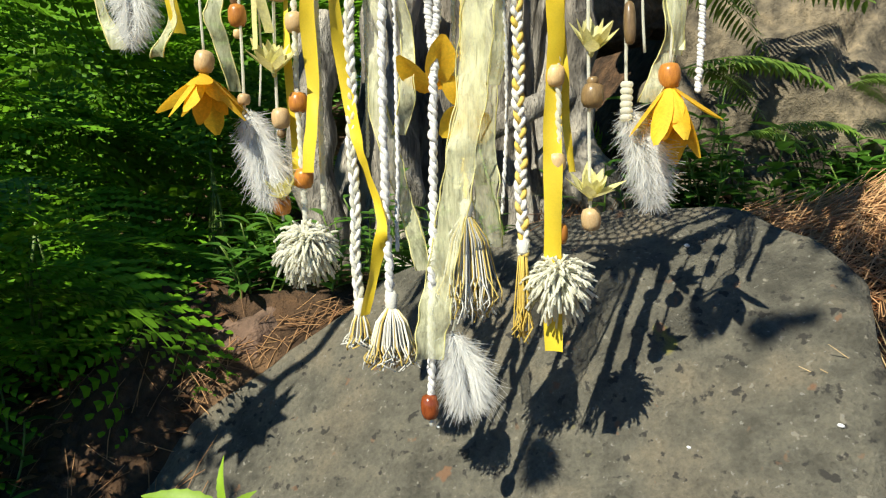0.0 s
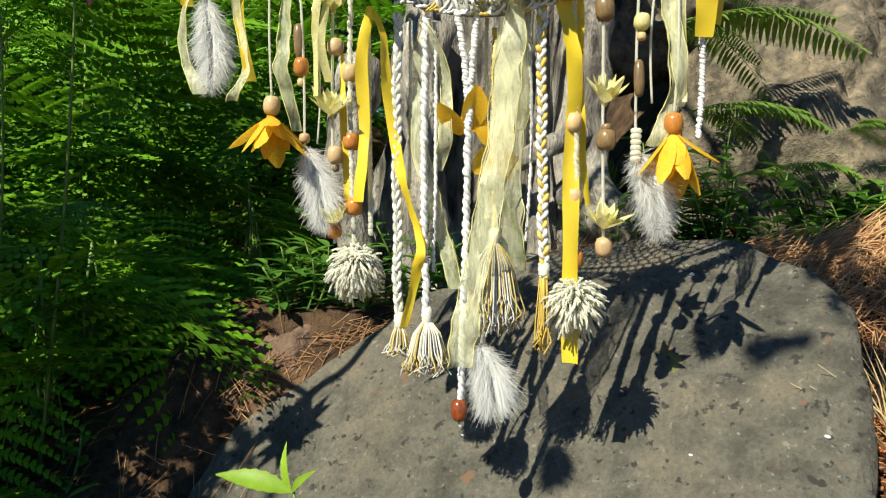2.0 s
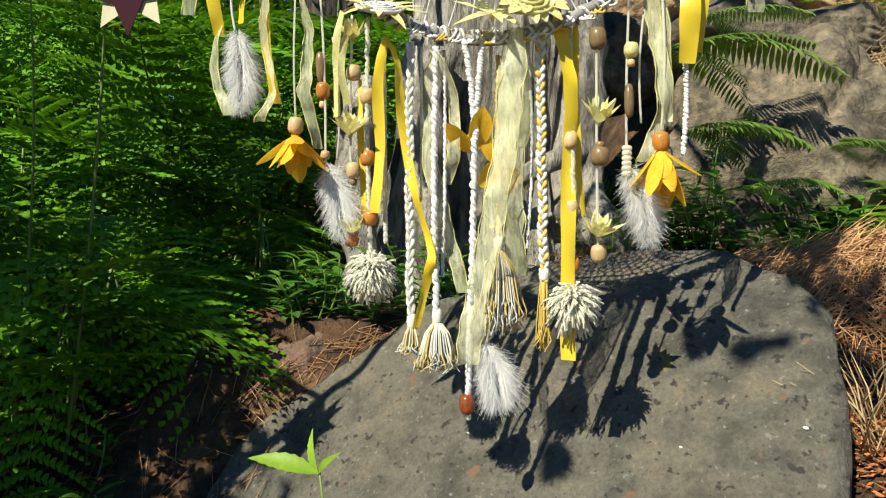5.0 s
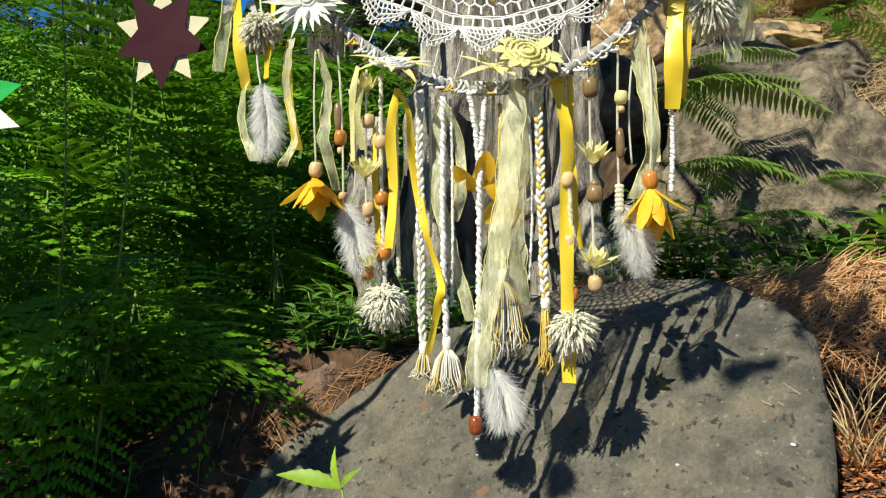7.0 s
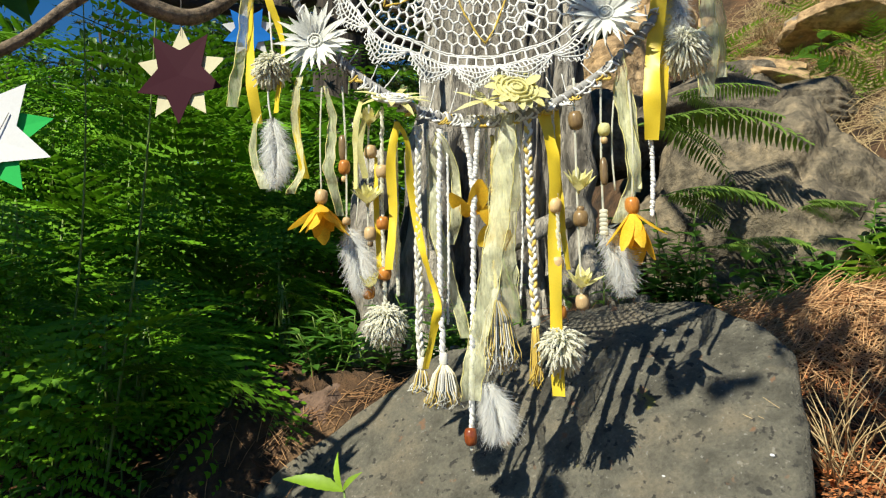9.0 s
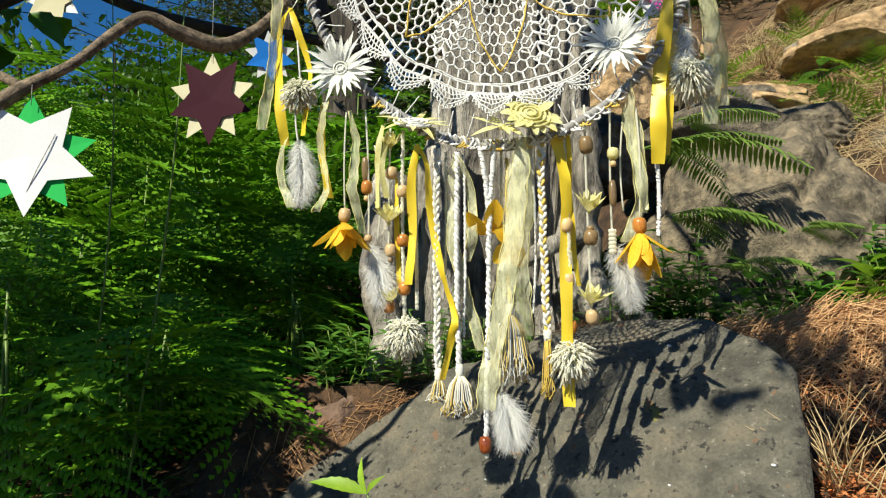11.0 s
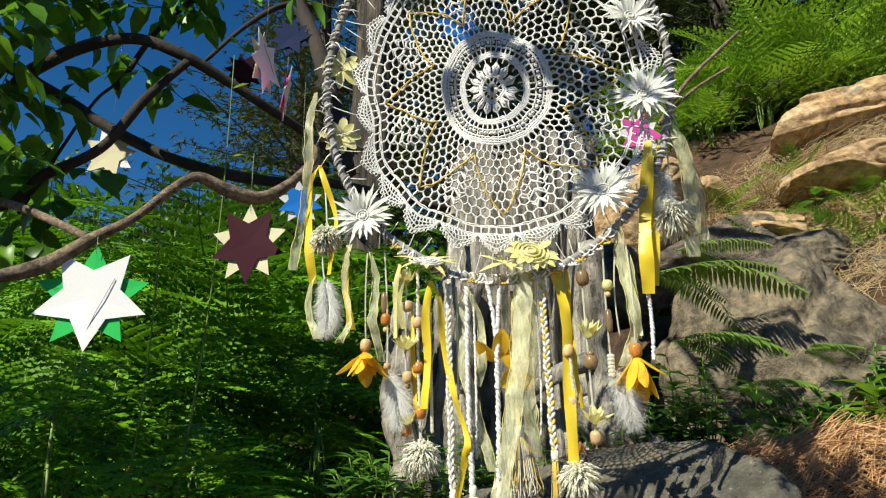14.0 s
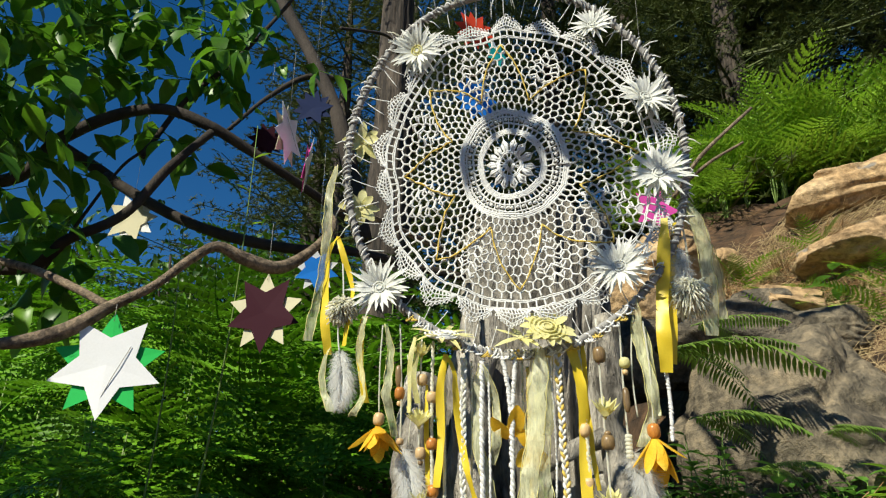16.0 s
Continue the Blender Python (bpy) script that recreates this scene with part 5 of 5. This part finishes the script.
for i in range(14):
    x, y = rnd.uniform(0.32, 0.50), rnd.uniform(1.15, 1.22)
    herb(x, y, ground_z(x, y), rnd.uniform(0.12, 0.28), 18, rnd.uniform(0.035, 0.055), (rnd.uniform(-.3, .3), rnd.uniform(-.3, 0.1), 0), "tall dark green herb beside the rock", 0.55)
for i in range(34):
    x, y = rnd.uniform(0.52, 1.15), rnd.uniform(1.18, 1.32)
    herb(x, y, ground_z(x, y), rnd.uniform(0.03, 0.12), 12, rnd.uniform(0.03, 0.055), (rnd.uniform(-.4, .4), rnd.uniform(-.5, 0.1), 0), "dark green herb at the foot of the rock", 0.5)
for i in range(10):
    x, y = rnd.uniform(-0.2, 0.3), rnd.uniform(1.08, 1.2)
    herb(x, y, ground_z(x, y), rnd.uniform(0.08, 0.22), 12, rnd.uniform(0.025, 0.04), (rnd.uniform(-.4, .4), -0.3, 0), "small green herb at the foot of the stump")
for i in range(26):
    x, y = rnd.uniform(-1.0, -0.45), rnd.uniform(0.55, 1.05)
    herb(x, y, ground_z(x, y), rnd.uniform(0.05, 0.16), 9, rnd.uniform(0.025, 0.045), (rnd.uniform(-.3, .3), rnd.uniform(-.3, .3), 0), "small herb in the shade")
for x, y, hh, n in ((0.80, 1.20, 0.10, 11), (0.76, 1.18, 0.07, 8), (0.87, 1.19, 0.09, 9), (0.96, 1.20, 0.10, 9)):
    herb(x, y, ground_z(x, y), hh, n, 0.085, (0.1, -0.2, 0), "pale green broad-leaved plant", 0.42, PALEFERN)
herb(1.12, 2.02, ground_z(1.12, 2.02), 0.14, 8, 0.11, (0, -0.2, 0), "green broad-leaved plant among rocks", 0.4)
near = herb(-0.115, 0.49, slab_z(-0.115, 0.49), 0.418, 1, 0.02, (-0.04, -0.06, 0), "bright green leafy stem growing beside the boulder", 0.3, PALEFERN, "leafy_plant")
for way, up, ln, s in (((-1, -0.1, 0.42), (0.3, -0.7, 0.7), 0.050, 8), ((-0.45, 0.1, 1), (-0.6, -0.7, 0.2), 0.030, 8), ((0.25, -0.3, 0.5), (-0.4, -0.7, 0.6), 0.024, 8), ((0.1, -0.2, -0.8), (0.3, -1, 0.1), 0.030, 7), ((0.9, 0.1, 0.2), (0, -0.6, 0.8), 0.026, 6), ((-0.8, 0.3, 0.2), (0, -0.6, 0.8), 0.04, 5)):
    top = Vector((-0.115, 0.49, slab_z(-0.115, 0.49))) + Vector((-0.0176, -0.0264, 0.418)) * (s / 8)
    part("leaf", Geo().leaf(top, way, up, ln * 1.35, ln * 0.36, 0.35, 15, 0.5, 0.45, 0.12), PALEFERN, near)
for x0, y0, x1, z1 in ((-0.78, 1.0, -0.74, 1.05), (-0.66, 0.95, -0.57, 1.27)):
    wand = thing("tall_stem", (x0, y0, ground_z(x0, y0)), "thin tall green stem among the ferns", "plant", "herbs")
    p = bend((x0, y0, ground_z(x0, y0)), (x1, y0, z1), (0.03, 0, 0.02), 14)
    part("stem", Geo().tube(p, [0.0032 * (1 - i / 20) for i in range(15)], 5), STEM, wand)
    for k in range(9):
        q = p[5 + k]
        part("leaf", Geo().leaf(q, (rnd.choice((-1, 1)), rnd.uniform(-.5, .5), 0.8), (0, 0, 1), 0.04, 0.012, 0.2, 4), PALEFERN, wand)


# ---- litter, needles and grass ----
def rest_z(x, y):
    """The height of what lies at (x, y): slab or ground."""
    a = math.degrees(math.atan2(y - 0.70, x - 0.10))
    inside = math.hypot(x - 0.10, y - 0.70) < slab_rim(a) * 0.97
    return max(slab_z(x, y) if inside else -9, ground_z(x, y))


def needles(n, spot, length, lift=0.008, name="pine_needles", mat=NEEDLE, label="dry orange brown pine needle litter", thick=0.0007, heading=None):
    g = Geo()
    for i in range(n):
        x, y = spot()
        a = rnd.uniform(0, math.pi) if heading is None else rnd.gauss(heading, 0.45)
        ln = length * rnd.uniform(0.5, 1.2)
        dx, dy = math.cos(a) * ln / 2, math.sin(a) * ln / 2
        h = lift * rnd.random()
        pa, pb = Vector((x - dx, y - dy, rest_z(x - dx, y - dy) + h + 0.001)), Vector((x + dx, y + dy, rest_z(x + dx, y + dy) + h * rnd.random() * 2 + 0.001))
        m = pa.lerp(pb, 0.5)
        m.z = max(m.z, rest_z(m.x, m.y) + h)
        m += Vector((rnd.uniform(-.1, .1), rnd.uniform(-.1, .1), 0)) * ln
        g.tube([pa, m, pb], thick, 3, False)
    return single(name, g, mat, label, "litter", kind="stuff")


def crevice():
    s = rnd.random()
    w = rnd.gauss(0, 0.008)
    return -0.10 - 0.26 * s + w * 0.4, 1.05 - 0.08 * s + w


needles(110, crevice, 0.05, 0.015, heading=0.3)
needles(6500, lambda: (rnd.uniform(0.46, 1.2), min(1.18, max(0.97, rnd.gauss(1.09, 0.06)))), 0.11, 0.04, heading=0.15, thick=0.0009, mat=LITNEEDLE)
needles(450, lambda: (rnd.uniform(0.52, 0.85), rnd.uniform(0.35, 1.0)), 0.08, 0.02)
needles(1500, lambda: (rnd.uniform(0.15, 0.6), rnd.gauss(1.09, 0.03)), 0.08, 0.02)
needles(5200, lambda: (rnd.uniform(0.8, 2.3), rnd.uniform(1.55, 2.7)), 0.14, 0.05, mat=STRAW, name="dry_grass_litter", label="dry straw-coloured grass litter on the bank")
needles(1500, lambda: (rnd.uniform(0.75, 1.4), rnd.uniform(1.9, 2.5)), 0.12, 0.04)
needles(600, lambda: (rnd.uniform(-1.3, -0.30), rnd.uniform(0.3, 1.1)), 0.05, 0.012)
g = Geo()
for i in range(2600):
    x, y = rnd.uniform(-1.5, -0.30), rnd.uniform(0.25, 1.6)
    a = rnd.uniform(0, 6.28)
    g.leaf((x, y, ground_z(x, y) + rnd.uniform(0.001, 0.012)), (math.cos(a), math.sin(a), rnd.uniform(-.2, .3)), (0, 0, 1), rnd.uniform(0.015, 0.045), rnd.uniform(0.008, 0.02), rnd.uniform(-.4, .4), 3)
single("leaf_litter", g, LITTER, "dead brown leaf litter on the soil", "litter", kind="stuff")
g = Geo()
for i in range(8000):
    x, y = rnd.uniform(0.44, 0.85), rnd.uniform(0.40, 0.98)
    a = rnd.uniform(0, 6.28)
    g.leaf((x, y, ground_z(x, y) + rnd.uniform(0.001, 0.014)), (math.cos(a), math.sin(a), rnd.uniform(-.3, .5)), (0, 0, 1), rnd.uniform(0.006, 0.015), rnd.uniform(0.004, 0.009), rnd.uniform(-.4, .4), 2)
single("bark_litter", g, REDLITTER, "reddish bark flakes on the soil", "litter", kind="stuff")


def tuft(x, y, n, height, lean, label, mat=STRAW):
    t = thing("grass_tuft", (x, y, rest_z(x, y)), label, "grass", "dry grass tufts")
    for k in range(n):
        a = rnd.uniform(0, 6.28)
        ln = height * rnd.uniform(0.5, 1.2)
        e = rnd.uniform(0.5, 1.3)
        tip = Vector((math.cos(a) * e, math.sin(a) * e, 1)) * ln * 0.6 + Vector(lean) * ln
        base = Vector((x + rnd.uniform(-.025, .025), y + rnd.uniform(-.025, .025), rest_z(x, y) - 0.01))
        part("grass_blade", Geo().tube([base, base + tip * 0.5 + Vector((0, 0, ln * 0.12)), base + tip], [0.0012, 0.001, 0.0004], 4), mat, t)


tuft(0.50, 0.70, 26, 0.17, (-0.2, -0.1, 0.1), "dry straw-coloured grass beside the boulder")
tuft(0.54, 0.80, 24, 0.18, (0.0, -0.1, 0.2), "dry straw-coloured grass beside the boulder")
tuft(0.52, 0.62, 16, 0.13, (0.1, -0.1, 0.1), "dry straw-coloured grass beside the boulder")
for i in range(9):
    tuft(rnd.uniform(1.25, 1.8), rnd.uniform(1.6, 2.15), 26, 0.26, (rnd.uniform(-.3, .3), -0.5, -0.3), "dry hanging grass on the bank")
for i in range(7):
    tuft(rnd.uniform(0.85, 1.4), rnd.uniform(2.3, 2.6), 26, 0.24, (rnd.uniform(-.3, .3), -0.5, -0.3), "dry hanging grass on the bank")
for keys, r in ((((0.60, 0.66, 0.22), (0.70, 0.72, 0.24), (0.78, 0.70, 0.25)), 0.006), (((0.60, 1.95, 1.50), (0.70, 1.9, 1.64), (0.90, 1.9, 1.83)), 0.009), (((0.64, 1.95, 1.55), (0.73, 1.9, 1.615), (0.853, 1.9, 1.69)), 0.007)):
    st = thing("dead_stick", keys[0], "pale dead stick lying on the bank", "stick", "dead sticks")
    limb(keys, r, r * 0.6, TWIG, st, "stick")
for p, s in (((0.379, 0.635), 0.0035), ((0.002, 0.797), 0.0025), ((0.310, 0.873), 0.004), ((0.254, 0.675), 0.0025)):
    z = slab_z(p[0], p[1])
    single("pebble", Geo().lathe((p[0], p[1], z + s * 0.3), [(s * 0.4, -s * 0.5), (s, -s * 0.1), (s * 0.8, s * 0.4), (s * 0.2, s * 0.6)], 9, (0.3, 0.2, 1)), WHITECARD, "tiny pale chip lying on the boulder", "stone chip", "stone chips")


# ---- far trees ----
def pine_crown(seed, limbs, tufts, low):
    """Crown of a pine of height 1: tufts of fine needles along drooping limbs."""
    r = random.Random(seed)
    g = Geo()
    for k in range(limbs):
        h = r.uniform(low, 1.0)
        a = r.uniform(0, 6.28)
        reach = (0.30 * (1.05 - h) + 0.05) * r.uniform(0.6, 1.2)
        e = Vector((math.cos(a) * reach, math.sin(a) * reach, h + reach * r.uniform(-.2, .4)))
        s = Vector((0, 0, h))
        g.tube([s, s.lerp(e, 0.5) - Vector((0, 0, 0.01)), e], [0.0022, 0.0015, 0.0006], 3, False)
        for j in range(tufts):
            q = r.uniform(0.3, 1.05)
            b = s.lerp(e, q) + Vector((r.gauss(0, .015), r.gauss(0, .015), r.gauss(-.004, .009)))
            for n in range(11):
                w = Vector((r.uniform(-1, 1), r.uniform(-1, 1), r.uniform(-.5, .9))).normalized() * r.uniform(0.004, 0.010)
                o = w.orthogonal().normalized() * 0.0008
                n0 = len(g.v)
                g.v += [b - o, b + o, b + w]
                g.f.append((n0, n0 + 1, n0 + 2))
    return g


def pine_trunk():
    g = Geo()
    for j in range(61):
        h = -0.03 + j / 60
        for k in range(48):
            a = 2 * math.pi * k / 48
            r = (0.022 - 0.0195 * max(0, h)) * (1 + 0.10 * noise.noise(Vector((math.cos(a) * 4, math.sin(a) * 4, h * 26))) + 0.22 * noise.noise(Vector((math.cos(a) * 9, math.sin(a) * 9, h * 30))))
            g.v.append((r * math.cos(a) + 0.004 * math.sin(h * 6), r * math.sin(a), h))
    for j in range(60):
        for k in range(48):
            p, q = j * 48 + k, j * 48 + (k + 1) % 48
            g.f.append((p, q, q + 48, p + 48))
    return g


SPARSE = [pine_crown(i, 80, 55, 0.18).mesh("crown", PINE, False) for i in range(2)]
DENSE = [pine_crown(i + 5, 100, 95, 0.12).mesh("crown", PINE, False) for i in range(2)]
HIGH = [pine_crown(9, 60, 60, 0.52).mesh("crown", PINE, False)]
TRUNK = pine_trunk().mesh("trunk", PINEBARK)


def pine(x, y, h, k, squat, crowns):
    t = thing("pine_tree", (x, y, ground_z(x, y)), "tall dark pine with olive green needles", "tree", "pines")
    t.scale = (h * squat, h * squat, h)
    t.rotation_euler = (0, 0, rnd.uniform(0, 6))
    for nm, me in (("trunk", TRUNK), ("crown", crowns[k % len(crowns)])):
        ob = new(nm, me)
        ob.parent = t


pine(-0.72, 3.4, 7.0, 0, 1.0, HIGH)
for i, (x, y, h, q) in enumerate(((-1.65, 5.6, 4.8, 1.5), (-2.3, 7.0, 4.6, 1.6), (-1.1, 6.6, 5.6, 1.5), (-6.5, 9.0, 3.2, 1.8), (-5.2, 10.0, 3.4, 1.8), (-8.5, 9.5, 3.6, 1.8), (-4.0, 10.5, 3.6, 1.8), (-3.2, 9.5, 4.4, 1.6), (-11, 10, 4.5, 1.8))):
    pine(x, y, h, i, q, SPARSE)
for i, (x, y, h, q) in enumerate(((0.5, 6.0, 7.0, 1.3), (1.6, 7.5, 8.0, 1.3), (3.2, 7.5, 8.0, 1.3), (5.0, 8.0, 9.0, 1.3), (6.8, 7.0, 9.0, 1.3), (2.4, 6.2, 7.0, 1.3), (4.2, 6.0, 8.0, 1.3), (-0.6, 9.0, 7.0, 1.4), (0.9, 9.5, 8.0, 1.4), (2.6, 9.5, 9.0, 1.5))):
    pine(x, y, h, i, q, DENSE)


def shrub(x, y, r, n, label):
    s = thing("shrub", (x, y, ground_z(x, y)), label, "shrub", "shrubs")
    z = ground_z(x, y)
    for k in range(4):
        part("stem", Geo().tube(bend((x, y, z - 0.02), (x + rnd.uniform(-r, r) * .6, y + rnd.uniform(-r, r) * .6, z + r * 1.2), (0.05, 0, 0), 6), 0.008, 5), BARK, s)
    part("foliage", leaf_cloud([((x + rnd.uniform(-r, r) * .7, y + rnd.uniform(-r, r) * .7, z + r * rnd.uniform(0.5, 1.5)), r * 0.45) for k in range(7)], n, 0.06), SHRUBLEAF, s)


for x, y, r in ((-2.3, 3.8, 0.85), (-3.2, 3.9, 0.95), (-1.4, 4.4, 0.75), (-4.3, 4.3, 1.0), (-0.8, 4.6, 0.7), (-2.7, 5.2, 1.1), (-3.8, 5.4, 1.3), (-0.1, 3.8, 0.6), (0.5, 3.4, 0.5)):
    shrub(x, y, r, 150, "leafy green shrub behind the ferns")
